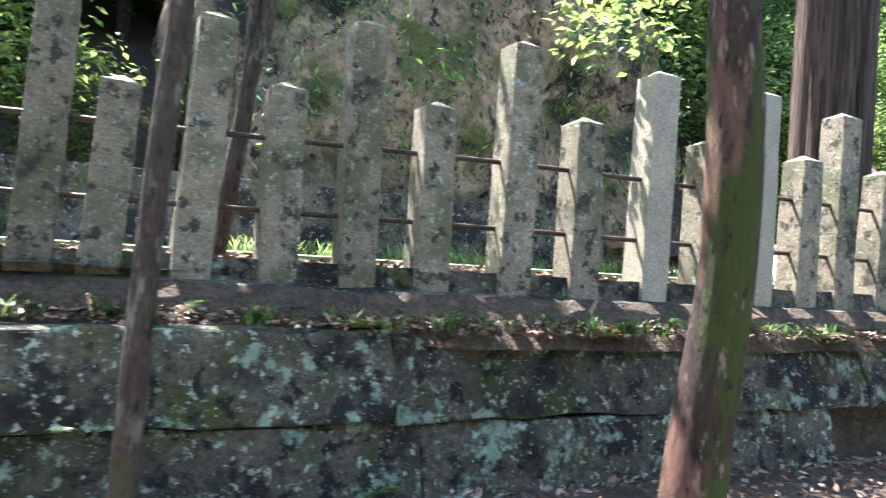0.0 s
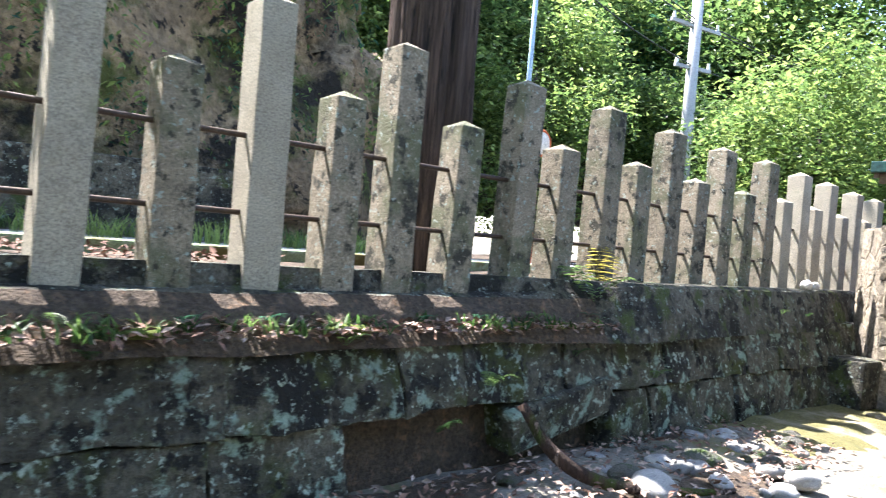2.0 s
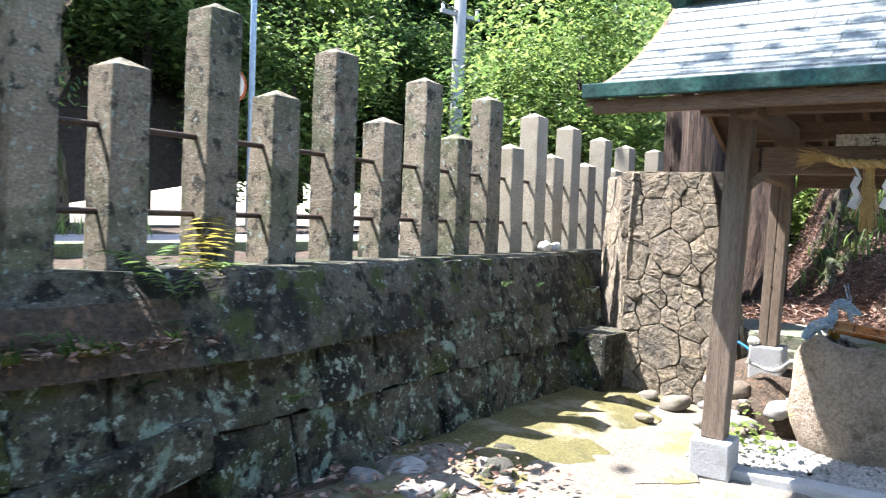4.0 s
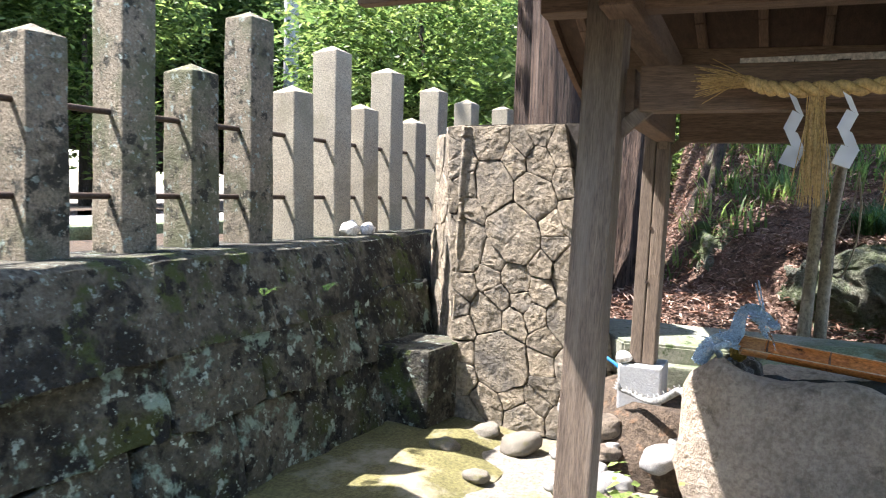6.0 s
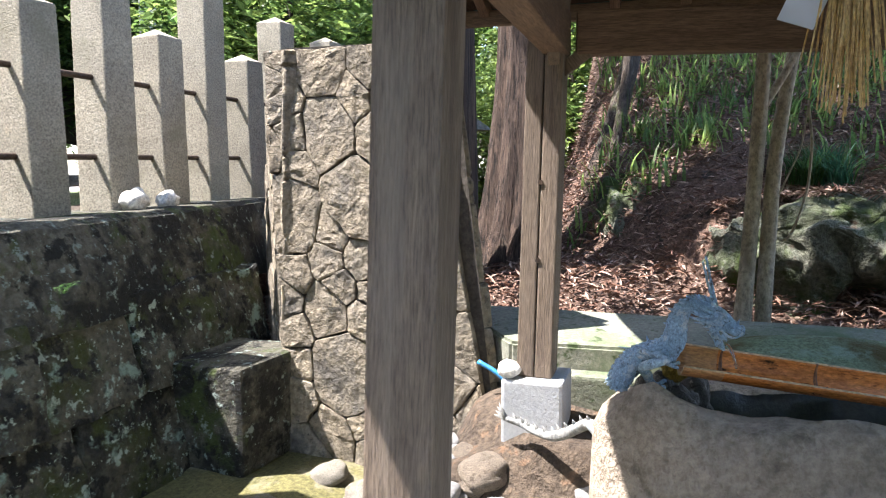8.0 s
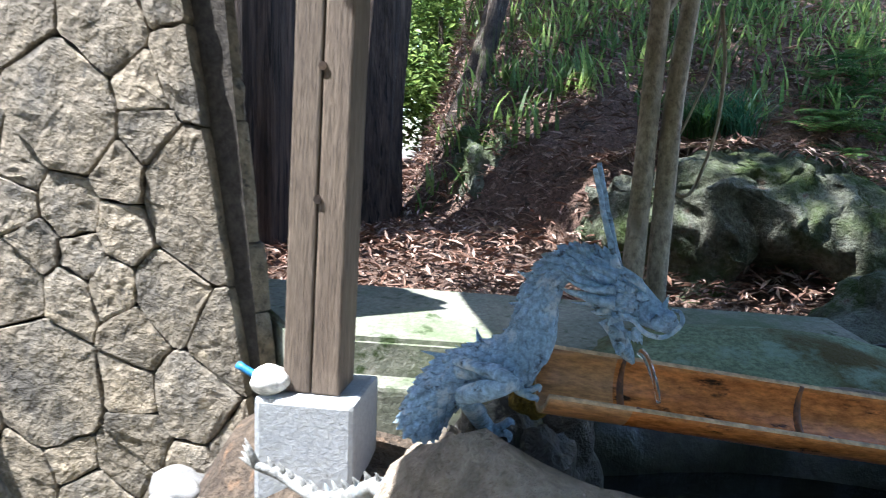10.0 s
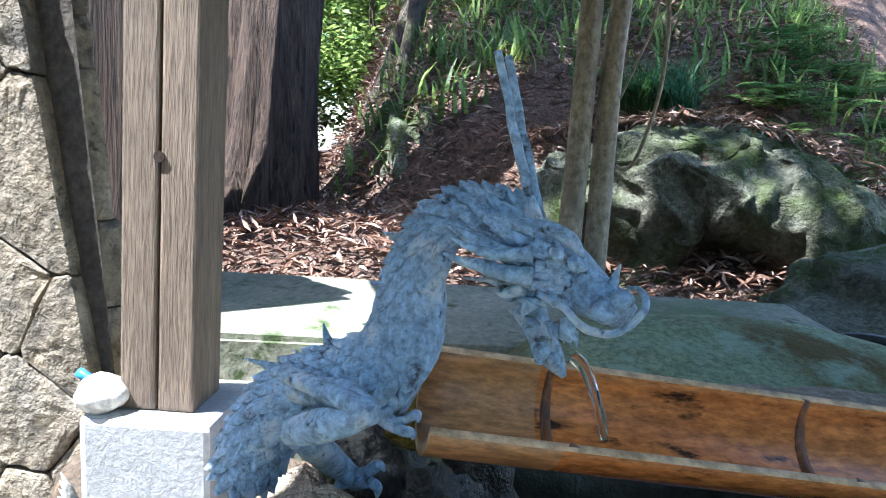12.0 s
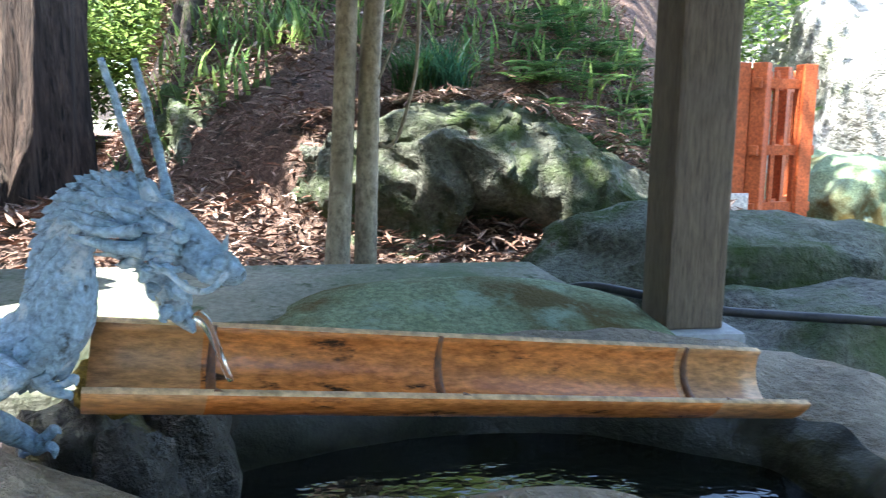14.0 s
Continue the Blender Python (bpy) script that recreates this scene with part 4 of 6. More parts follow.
for i in range(LEN):
    for k in range(SEG):
        for s in (0, 1):
            q = [rings[i][s][k], rings[i][s][k + 1], rings[i + 1][s][k + 1], rings[i + 1][s][k]]
            fa = bm.faces.new(q if s else q[::-1])
            yc = BL0 + (BL1 - BL0) * (i + 0.5) / LEN
            fa.material_index = 2 if abs(yc - 0.005) > 0.275 else 0
    for k in (0, SEG):
        fa = bm.faces.new([rings[i][0][k], rings[i][1][k], rings[i + 1][1][k], rings[i + 1][0][k]])
        fa.material_index = 1
for i in (0, LEN):
    for k in range(SEG):
        fa = bm.faces.new([rings[i][0][k], rings[i][0][k + 1], rings[i][1][k + 1], rings[i][1][k]])
        fa.material_index = 1
bmesh.ops.recalc_face_normals(bm, faces=bm.faces[:])
part("culm", bm, [M_BAMBOO, M_BAMBOO_RIM, M_BAMBOO_DRY], trough, smooth=True)
for y in (-0.27, 0.05, 0.28):
    v, f = sweep([(0.046 * math.cos(math.pi + math.pi * k / 14), y, 0.046 * math.sin(math.pi + math.pi * k / 14) + 0.02) for k in range(15)], [0.0042, 0.006, 0.0068, 0.006, 0.0042], 6, 0.15, 3)
    solid("node", v, f, M_BAMBOO_NODE, trough, smooth=True)


# ---- bronze dragon spout ----
def dragon():
    bm = bmesh.new()

    def add(v, f):
        vs = [bm.verts.new(tuple(q)) for q in v]
        for fa in f:
            try:
                bm.faces.new([vs[i] for i in fa])
            except ValueError:
                pass

    spine = np.array(DR_SPINE)
    path = curve_pts(spine[:, :3], 90)
    rad = np.interp(np.linspace(0, 1, 90), np.linspace(0, 1, len(spine)), spine[:, 3])
    v, f = sweep(path, rad * 0.95, 24, 0.015, 2)
    add(v, f)
    tang = np.gradient(path, axis=0)
    tang /= np.linalg.norm(tang, axis=1)[:, None]
    # overlapping rounded scales, none along the smooth throat
    for i in range(3, 64, 2):
        t = tang[i]
        b = np.cross(t, (1.0, 0.15, 0))
        b /= np.linalg.norm(b)
        a = np.cross(b, t)
        cnt = 13
        for k in range(cnt):
            an = 2 * math.pi * (k + 0.5 * (i // 2 % 2) + 0.2 * noise.noise(Vector((i, k, 0)))) / cnt
            n = math.cos(an) * a + math.sin(an) * b
            if (i > 26 and n[1] < -0.62) or (i > 50 and n[2] < -0.5):
                continue
            s = np.cross(t, n)
            c = path[i] + n * rad[i] * 0.93
            k2 = 1 + 0.25 * noise.noise(Vector((k * 2.3, i * 1.7, 4)))
            L, W = (rad[i] * 0.42 + 0.009) * k2, rad[i] * 0.28 * k2
            rim = [(0.45, 0.55, 0.0), (0.0, 1.0, 0.0015), (-0.45, 0.85, 0.003), (-0.75, 0.45, 0.0045), (-0.86, 0.0, 0.0055)]
            rim = rim + [(u, -w, e) for u, w, e in rim[-2::-1]]
            top = [c + t * L * u + s * W * w + n * e * 1.9 for u, w, e in rim]
            low = top + [q - n * 0.012 for q in top]
            mid = [c + t * L * 0.2 + n * 0.0025, c - t * L * 0.45 + n * 0.0095]
            m = len(top)
            fs = [(q, q + 1, 3 * m + (0 if q in (0, 7) else 1)) for q in range(m - 1)] + [(m - 1, 0, 3 * m), (1, 3 * m + 1, 3 * m), (m - 2, 3 * m, 3 * m + 1)]
            add(top + low + mid, fs + [(m + q, 2 * m + q, 2 * m + q + 1, m + q + 1) for q in range(m - 1)])

    def tapered(rows, sides, wob=0.0):
        """A bent tapering form through rows of x, y, z, radius."""
        q = np.array(rows)
        add(*sweep(curve_pts(q[:, :3], 6 * len(q)), np.interp(np.linspace(0, 1, 20), np.linspace(0, 1, len(q)), q[:, 3]), sides, wob, 4))

    def lump(c, s, seed):
        k = rock_bm(s[0], s[1], s[2], seed, 3, 0.16, 1.8)
        vs = {q: bm.verts.new(q.co + Vector(c)) for q in k.verts}
        for fa in k.faces:
            bm.faces.new([vs[q] for q in fa.verts])
        k.free()

    for rows in DR_FINS:
        tapered(rows, 8)
    for rows in DR_MANE:
        tapered(rows, 8, 0.1)
    for rows in DR_LIMBS:
        tapered(rows, 12, 0.05)
    for x, y, z, w in DR_KNOBS:
        lump((x, y, z), (w, w, w * 0.9), int(w * 1e4))
    # hair strands carved over the cheek and back of the head
    r = np.random.default_rng(12)
    for _ in range(60):
        a, b = r.uniform(0, 1), r.uniform(0, 1)
        p = np.array((11.724, 1.805 - 0.03 * a, 0.868 + 0.034 * b - 0.012 * a))
        d = np.array((0.02, 0.045, 0.012 * (b - 0.35))) * r.uniform(0.5, 0.9)
        add(*sweep(curve_pts([p, p + d * 0.5 + r.normal(0, 0.0012, 3) - np.array((0.004, 0, 0)), p + d], 7), [0.0028, 0.0024, 0.0004], 6))
    # teeth
    for k in range(5):
        p = np.array((11.728 - 0.001 * k, 1.789 - 0.004 * k, 0.848 - 0.001 * k))
        add(*sweep([p, p + np.array((0.0, -0.001, -0.006)), p + np.array((0, -0.002, -0.011))], [0.0025, 0.002, 0.0003], 6))
    for q in bm.verts:
        q.co += noise.noise_vector(q.co * 60) * 0.0012 + noise.noise_vector(q.co * 190) * 0.0003
    ob = part("dragon_statue", bm, M_BRONZE, smooth=True)
    return tagged(ob, "blue-grey bronze dragon statue spouting water", "statue")

DR_SPINE = [(11.8573, 2.0307, 0.6672, 0.0217), (11.8527, 2.0193, 0.6939, 0.0233), (11.846, 2.0026, 0.7238, 0.0256), (11.8363, 1.9783, 0.7509, 0.0268), (11.8238, 1.947, 0.768, 0.0249), (11.8129, 1.9197, 0.7791, 0.0261), (11.8034, 1.8961, 0.7944, 0.029), (11.7991, 1.8853, 0.816, 0.0276), (11.7971, 1.8803, 0.8402, 0.0237), (11.7959, 1.8772, 0.8629, 0.0205), (11.7922, 1.868, 0.8867, 0.0185), (11.7847, 1.8494, 0.9049, 0.0164), (11.7756, 1.8264, 0.9038, 0.0174), (11.7673, 1.8059, 0.896, 0.0197), (11.7604, 1.7885, 0.8857, 0.0212), (11.7544, 1.7736, 0.8722, 0.0195), (11.7482, 1.7581, 0.8611, 0.0162), (11.7423, 1.7432, 0.8553, 0.0129), (11.7384, 1.7335, 0.8533, 0.0056)]
DR_FINS = [
    [(11.8365, 1.9788, 0.7727, 0.0049), (11.8453, 2.0007, 0.7725, 0.004), (11.856, 2.0275, 0.7752, 0.0005)],
    [(11.8281, 1.9579, 0.7854, 0.0029), (11.8334, 1.971, 0.7854, 0.0024), (11.8375, 1.9813, 0.789, 0.0005)],
    [(11.8225, 1.9436, 0.7928, 0.0076), (11.8252, 1.9505, 0.8012, 0.0043), (11.8268, 1.9546, 0.8158, 0.0005)],
    [(11.8451, 2.0003, 0.7499, 0.003), (11.8485, 2.0087, 0.7446, 0.0026), (11.8549, 2.0247, 0.7413, 0.0005)],
    [(11.8529, 2.0197, 0.72, 0.0047), (11.8575, 2.0314, 0.7163, 0.0032), (11.8626, 2.0439, 0.7183, 0.0005)],
    [(11.8551, 2.0252, 0.6967, 0.0037), (11.8598, 2.037, 0.6939, 0.0027), (11.8644, 2.0484, 0.6927, 0.0005)],
    [(11.8562, 2.0279, 0.6786, 0.0038), (11.8621, 2.0428, 0.6759, 0.0027), (11.8677, 2.0569, 0.6767, 0.0006)],
    [(11.8071, 1.9052, 0.8227, 0.0023), (11.8096, 1.9114, 0.8218, 0.0018), (11.8136, 1.9216, 0.8201, 0.0005)],
    [(11.8058, 1.9021, 0.852, 0.004), (11.8087, 1.9092, 0.8524, 0.0027), (11.8115, 1.9164, 0.8519, 0.0005)],
    [(11.803, 1.895, 0.8864, 0.0035), (11.8055, 1.9011, 0.8884, 0.0022), (11.8081, 1.9077, 0.89, 0.0004)],
    [(11.7447, 1.7492, 0.8644, 0.0048), (11.7438, 1.747, 0.8738, 0.0032), (11.7428, 1.7445, 0.8851, 0.0004)],
]
DR_MANE = [
    [(11.7232, 1.808, 0.897, 0.006), (11.7244, 1.8234, 0.9074, 0.0049), (11.7316, 1.8416, 0.9178, 0.0004)],
    [(11.7181, 1.8077, 0.8884, 0.006), (11.7286, 1.834, 0.896, 0.0053), (11.7389, 1.8597, 0.9069, 0.0004)],
    [(11.7157, 1.8017, 0.8779, 0.0068), (11.7211, 1.8276, 0.8811, 0.0053), (11.7382, 1.858, 0.8862, 0.0008)],
    [(11.7112, 1.8029, 0.8935, 0.0052), (11.7163, 1.8282, 0.8913, 0.0041), (11.727, 1.855, 0.8989, 0.0004)],
    [(11.7226, 1.8065, 0.8706, 0.0057), (11.7269, 1.8173, 0.8652, 0.0038), (11.7299, 1.8248, 0.8641, 0.0004)],
    [(11.7251, 1.8002, 0.8608, 0.0054), (11.7271, 1.8053, 0.8542, 0.0035), (11.7291, 1.8101, 0.8535, 0.0004)],
    [(11.7197, 1.7994, 0.9036, 0.0049), (11.7222, 1.8181, 0.9117, 0.0038), (11.729, 1.8349, 0.9139, 0.0004)],
    [(11.7967, 1.8042, 0.8908, 0.0052), (11.8086, 1.8215, 0.9014, 0.0044), (11.8158, 1.8395, 0.9108, 0.0004)],
    [(11.7345, 1.7988, 0.847, 0.0055), (11.7359, 1.8022, 0.8405, 0.0036), (11.735, 1.8001, 0.8361, 0.0008)],
    [(11.736, 1.7899, 0.8273, 0.0048), (11.7325, 1.7936, 0.822, 0.0032), (11.7312, 1.7905, 0.8198, 0.0008)],
    [(11.721, 1.7776, 0.8516, 0.0054), (11.7158, 1.7769, 0.8445, 0.0038), (11.7138, 1.7721, 0.8404, 0.0008)],
]
DR_LIMBS = [
    [(11.7663, 1.8033, 0.8516, 0.0125), (11.7628, 1.7945, 0.8362, 0.0104), (11.7598, 1.787, 0.8216, 0.0092), (11.7568, 1.7794, 0.8117, 0.0063), (11.7548, 1.7744, 0.8048, 0.0021)],
    [(11.7196, 1.7991, 0.8678, 0.0019), (11.7083, 1.7831, 0.8618, 0.0022), (11.7032, 1.7704, 0.8508, 0.0026), (11.6931, 1.7577, 0.8502, 0.0026), (11.6881, 1.7453, 0.858, 0.0025), (11.6904, 1.7385, 0.8686, 0.0022), (11.7007, 1.7392, 0.876, 0.0019), (11.7126, 1.7441, 0.8751, 0.0015)],
    [(11.7453, 1.8008, 0.9099, 0.0059), (11.7418, 1.8046, 0.9256, 0.0036), (11.7452, 1.8129, 0.9538, 0.0032), (11.7433, 1.8207, 0.9839, 0.0029), (11.7416, 1.8289, 1.0149, 0.0023)],
    [(11.7831, 1.7954, 0.9057, 0.0063), (11.7944, 1.7985, 0.9213, 0.0038), (11.8021, 1.8054, 0.9523, 0.0035), (11.8103, 1.8133, 0.9859, 0.0032), (11.8136, 1.8214, 1.0196, 0.0026)],
    [(11.7844, 1.9735, 0.787, 0.0063), (11.7573, 1.9432, 0.7861, 0.0073), (11.7357, 1.9143, 0.784, 0.0078), (11.7302, 1.9004, 0.7799, 0.0073)],
    [(11.7297, 1.8992, 0.7802, 0.0073), (11.7373, 1.9183, 0.7718, 0.01), (11.7516, 1.9414, 0.7604, 0.0121), (11.77, 1.9625, 0.7483, 0.0108)],
    [(11.78, 1.9625, 0.7435, 0.011), (11.8056, 1.9516, 0.7211, 0.0125), (11.8424, 1.9436, 0.6924, 0.0102), (11.8477, 1.9317, 0.6797, 0.0088)],
    [(11.8487, 1.9344, 0.6801, 0.0072), (11.8382, 1.9206, 0.69, 0.0056), (11.8284, 1.9084, 0.7013, 0.0045), (11.8263, 1.9032, 0.6976, 0.001)],
    [(11.8476, 1.9316, 0.6772, 0.0072), (11.8318, 1.9171, 0.685, 0.005), (11.8234, 1.9086, 0.6845, 0.004), (11.8237, 1.9093, 0.6763, 0.001)],
    [(11.8487, 1.9343, 0.679, 0.0067), (11.8525, 1.9439, 0.6723, 0.0052), (11.8546, 1.9491, 0.6646, 0.0016)],
    [(11.7857, 1.9018, 0.7652, 0.009), (11.7843, 1.8982, 0.756, 0.0063), (11.78, 1.8875, 0.7511, 0.0045), (11.7763, 1.8783, 0.7501, 0.0036), (11.7759, 1.8773, 0.7458, 0.0009)],
    [(11.7828, 1.8945, 0.7555, 0.0045), (11.7886, 1.8841, 0.7555, 0.0045), (11.7855, 1.8761, 0.7618, 0.0036), (11.7853, 1.8758, 0.7546, 0.0009)],
    [(11.8033, 1.9708, 0.7682, 0.0094), (11.7844, 1.9485, 0.7737, 0.0117), (11.7695, 1.9239, 0.7773, 0.0105), (11.7464, 1.9034, 0.7768, 0.0067)],
    [(11.7333, 1.8082, 0.909, 0.0031), (11.717, 1.7925, 0.908, 0.0049), (11.712, 1.78, 0.902, 0.0045), (11.7138, 1.7719, 0.8911, 0.0019)],
]
DR_KNOBS = [(11.7101, 1.7879, 0.8938, 0.0048), (11.715, 1.7751, 0.887, 0.006), (11.7137, 1.7468, 0.8665, 0.0076), (11.7423, 1.7932, 0.8253, 0.006), (11.7384, 1.7835, 0.821, 0.0048), (11.7208, 1.777, 0.8421, 0.0054), (11.7176, 1.7565, 0.8594, 0.0092), (11.7466, 1.804, 0.8799, 0.0151)]
JET = [(11.7436, 1.7715, 0.8223), (11.7405, 1.7637, 0.8157), (11.7379, 1.7572, 0.8008), (11.7357, 1.7519, 0.7857), (11.7438, 1.7471, 0.7666)]
dragon()
v, f = sweep(curve_pts(JET, 14), [0.004, 0.0045, 0.003, 0.002], 10, 0.25, 3)
tagged(solid("water_jet", v, f, M_JET, smooth=True), "clear water running from the dragon's mouth", "water")

# tail of the dragon on the rubble beside the basin, with a row of flat spines and a fan at its tip
TAIL = [(12.0, 2.08, 0.48), (12.06, 2.12, 0.49), (12.1, 2.16, 0.46), (12.16, 2.21, 0.415), (12.2, 2.257, 0.39), (12.25, 2.318, 0.387), (12.27, 2.363, 0.397), (12.28, 2.415, 0.405)]
v, f = sweep(curve_pts(TAIL, 40), [0.018, 0.018, 0.016, 0.013, 0.009], 14, 0.08, 5)
r = np.random.default_rng(8)
line = curve_pts(TAIL, 40)
ends = [(line[k], line[k] + np.array((r.normal(0, 0.006), 0.014 + r.normal(0, 0.004), 0.03))) for k in range(5, 36, 3)]
ends += [(line[-1], line[-1] + np.array((0.01 * k, 0.025 + 0.008 * k, 0.055 - 0.018 * k))) for k in range(4)]
for a, b in ends:
    sv, sf = sweep([a, (a + b) / 2 + np.array((0.003, 0.002, 0)), b], [0.008, 0.006, 0.001], 8)
    f += [tuple(i + len(v) for i in q) for q in sf]
    v += list(sv)
tail = solid("dragon_tail", v, f, M_CRUST, smooth=True)
tagged(tail, "pale crusted dragon tail lying on stones", "statue")

def hz(x, y):
    return float(hill_z(np.array(x), np.array(y)))


def litter(name, n, sampler, size, mats, label, seed, zfn, lift=0.01, aspect=0.45):
    r = np.random.default_rng(seed)
    p = sampler(r, n)
    z = np.array([zfn(a, b) for a, b in p]) + lift + r.uniform(0, 0.03, len(p))
    v, f, ix = leaf_cloud(name, np.column_stack([p, z]), len(p), 0.0, size, mats, aspect, seed, 0.05, 1)
    v = np.array(v).reshape(-1, 4, 3)
    q = np.column_stack([p, z])
    v = (v - v[:, :1] + q[:len(v), None]).reshape(-1, 3)
    ob = solid(name, v, f, mats, index=ix)
    return tagged(ob, label, "leaf litter", kind="stuff")


# rubble at the foot of the basin, pebbles, boulders by the wall
r = np.random.default_rng(31)
rock_meshes = {}
for var in range(8):
    o = part("stone", rock_bm(0.5, 0.42, 0.33, var + 20, 3, 0.16, 1.4, 0.1), M_PEBBLE, smooth=True)
    rock_meshes[var] = o.data
    bpy.data.objects.remove(o)


def lay_stone(x, y, z, s, mat=None, label="rounded grey field stone", name="stone_cobble", group="loose stones"):
    me = rock_meshes[int(r.integers(0, 8))]
    ob = new(name, me)
    if mat:
        key = (me.name, mat.name)
        if key not in rock_meshes:
            c = me.copy()
            c.materials.clear()
            c.materials.append(mat)
            rock_meshes[key] = c
        ob.data = rock_meshes[key]
    ob.matrix_world = pose(x, y, z + s * 0.2, float(r.uniform(-15, 15)), float(r.uniform(-15, 15)), float(r.uniform(0, 360))) @ Matrix.Diagonal((s, s, s * float(r.uniform(0.65, 0.95)), 1))
    return tagged(ob, label, "stone", group)


for k in range(95):
    x, y = float(r.uniform(7.6, 10.6)), float(r.uniform(2.5, 3.66))
    if y < 2.9 + (x - 9.2) * 0.3 - 0.2:
        continue
    lay_stone(x, y, 0.0, float(r.uniform(0.06, 0.2)) * (1.0 if k % 7 else 1.5), M_ROCK if r.uniform() < 0.35 else None, "rounded stone lying along the wall foot")
for k in range(26):
    a = float(r.uniform(0, 1))
    lay_stone(11.75 + a * 0.85 + float(r.normal(0, 0.08)), 2.42 + 0.12 * float(r.normal()), 0.02 + 0.22 * a, float(r.uniform(0.08, 0.2)), M_BASIN if r.uniform() < 0.4 else None, "rounded stone heaped beside the basin")
for k in range(9):
    lay_stone(12.5 + float(r.uniform(-0.12, 0.12)), 2.66 + float(r.uniform(-0.1, 0.1)), 0.12 + float(r.uniform(0, 0.08)), float(r.uniform(0.08, 0.15)), None, "rounded stone at the pier foot")

# rubble bank under the stones, beside the basin
bank = part("rubble_bank", rock_bm(0.5, 0.5, 0.36, 14, 4, 0.12, 2.0, 0.2), M_SOIL, smooth=True)
bank.matrix_world = pose(12.62, 2.25, 0.0)
tagged(bank, "dark soil bank beside the basin", "soil", kind="structure")

v, f, ix = [], [], []
r2 = np.random.default_rng(77)
base = bmesh.new()
bmesh.ops.create_icosphere(base, subdivisions=1, radius=1.0)
bv = np.array([q.co[:] for q in base.verts])
bf = np.array([[q.index for q in fa.verts] for fa in base.faces])
base.free()
cnt = 2200
for k in range(cnt):
    p = np.array((r2.uniform(11.15, 11.85), r2.uniform(1.2, 2.5), 0.0))
    s = r2.uniform(0.012, 0.026)
    v.append(bv * s * np.array((1.2, 0.9, 0.6)) * r2.uniform(0.8, 1.2, 3) + p + (0, 0, 0.03 + s * 0.3))
    f.append(bf + k * len(bv))
tagged(solid("gravel_bed", np.vstack(v), np.vstack(f), M_PEBBLE, smooth=True), "bed of blue-grey pebbles inside the pavilion", "gravel", kind="stuff")
part("gravel_kerb", box_bm(0.14, 2.3, 0.07, 0.012, (11.08, 1.3, -0.02), 0.006), M_CONC, None)
tagged(bpy.data.objects["gravel_kerb"], "flat stone edging of the pebble bed", "edging", kind="structure")

# soil and moss along the foot of the wall
def patch(name, x0, x1, yin, yout, mat, label, seed, lift=0.012):
    n, m = 90, 10
    v, f = [], []
    for i in range(n + 1):
        x = x0 + (x1 - x0) * i / n
        a, b = yin(x), yout(x) + 0.16 * noise.noise(Vector((x * 1.9, seed, 0))) + 0.07 * noise.noise(Vector((x * 7, seed, 2)))
        for j in range(m + 1):
            y = a + (b - a) * j / m
            e = min(1.0, (m - j) / 3, i / 4, (n - i) / 4)
            v.append((x, y, lift * e + 0.03 * noise.noise(Vector((x * 3, y * 3, seed))) * e + 0.02 * math.sin(x * 1.3) * math.cos(y * 1.9) + 0.04 * e - 0.03))
    for i in range(n):
        for j in range(m):
            c = i * (m + 1) + j
            f.append((c, c + 1, c + m + 2, c + m + 1))
    return tagged(solid(name, v, f, mat, smooth=True), label, "ground cover", kind="structure")


patch("wall_foot_soil", -2, 10.4, lambda x: wall_y(x) + 0.1, lambda x: 2.75 + 0.05 * max(0, x - 8) + 0.25 * max(0, x - 9.4), M_SOIL, "dark soil along the wall foot", 3)
patch("moss_patch", 10.0, 12.9, lambda x: wall_y(x) + 0.1, lambda x: 2.95, M_MOSS_GROUND, "yellow-green moss on the ground by the wall", 8)
litter("foot_litter", 2600, lambda r, n: np.column_stack([r.uniform(2, 10.4, n), 3.75 - 0.95 * r.uniform(0, 1, n) ** 1.2]), 0.05, [M_LITTER, M_LITTER_PALE], "dry leaves along the wall foot", 44, lambda x, y: 0.05)

# paving slabs before the pavilion
paving = thing("stone_paving", Matrix.Identity(4), "pale irregular stone paving before the pavilion", "paving", kind="structure")
rubble(paving, np.array((8.7, 0.3, -0.045)), np.array((1.0, 0, 0)), np.array((0, 1.0, 0)), 2.5, 2.3, 24, 41, M_GROUND, depth=0.05)
for (x, y, s) in ((12.2, 3.3, 0.12), (11.9, 3.0, 0.1), (12.4, 2.95, 0.16), (11.2, 3.2, 0.09), (12.55, 3.2, 0.13), (10.6, 3.3, 0.1)):
    lay_stone(x, y, -0.02, s * 1.4, M_GROUND, "small flat pale stone in the ground")

# shells and offerings on the wall end
for x, y, s in ((12.72, 4.2, 0.075), (12.98, 4.22, 0.06)):
    ob = part("porcelain_ornament", rock_bm(s, s * 0.7, s * 0.75, int(x * 10), 3, 0.25, 1.6), M_SHELL, smooth=True)
    ob.matrix_world = pose(x, y, CURB_Z + s * 0.45)
    tagged(ob, "white and yellow glazed ornament on the wall top", "ornament")
ob = part("white_shell", rock_bm(0.045, 0.04, 0.03, 3, 3, 0.1), M_SHELL, smooth=True)
ob.matrix_world = pose(12.385, 2.43, 0.545)
tagged(ob, "white shell on the concrete column base", "shell")

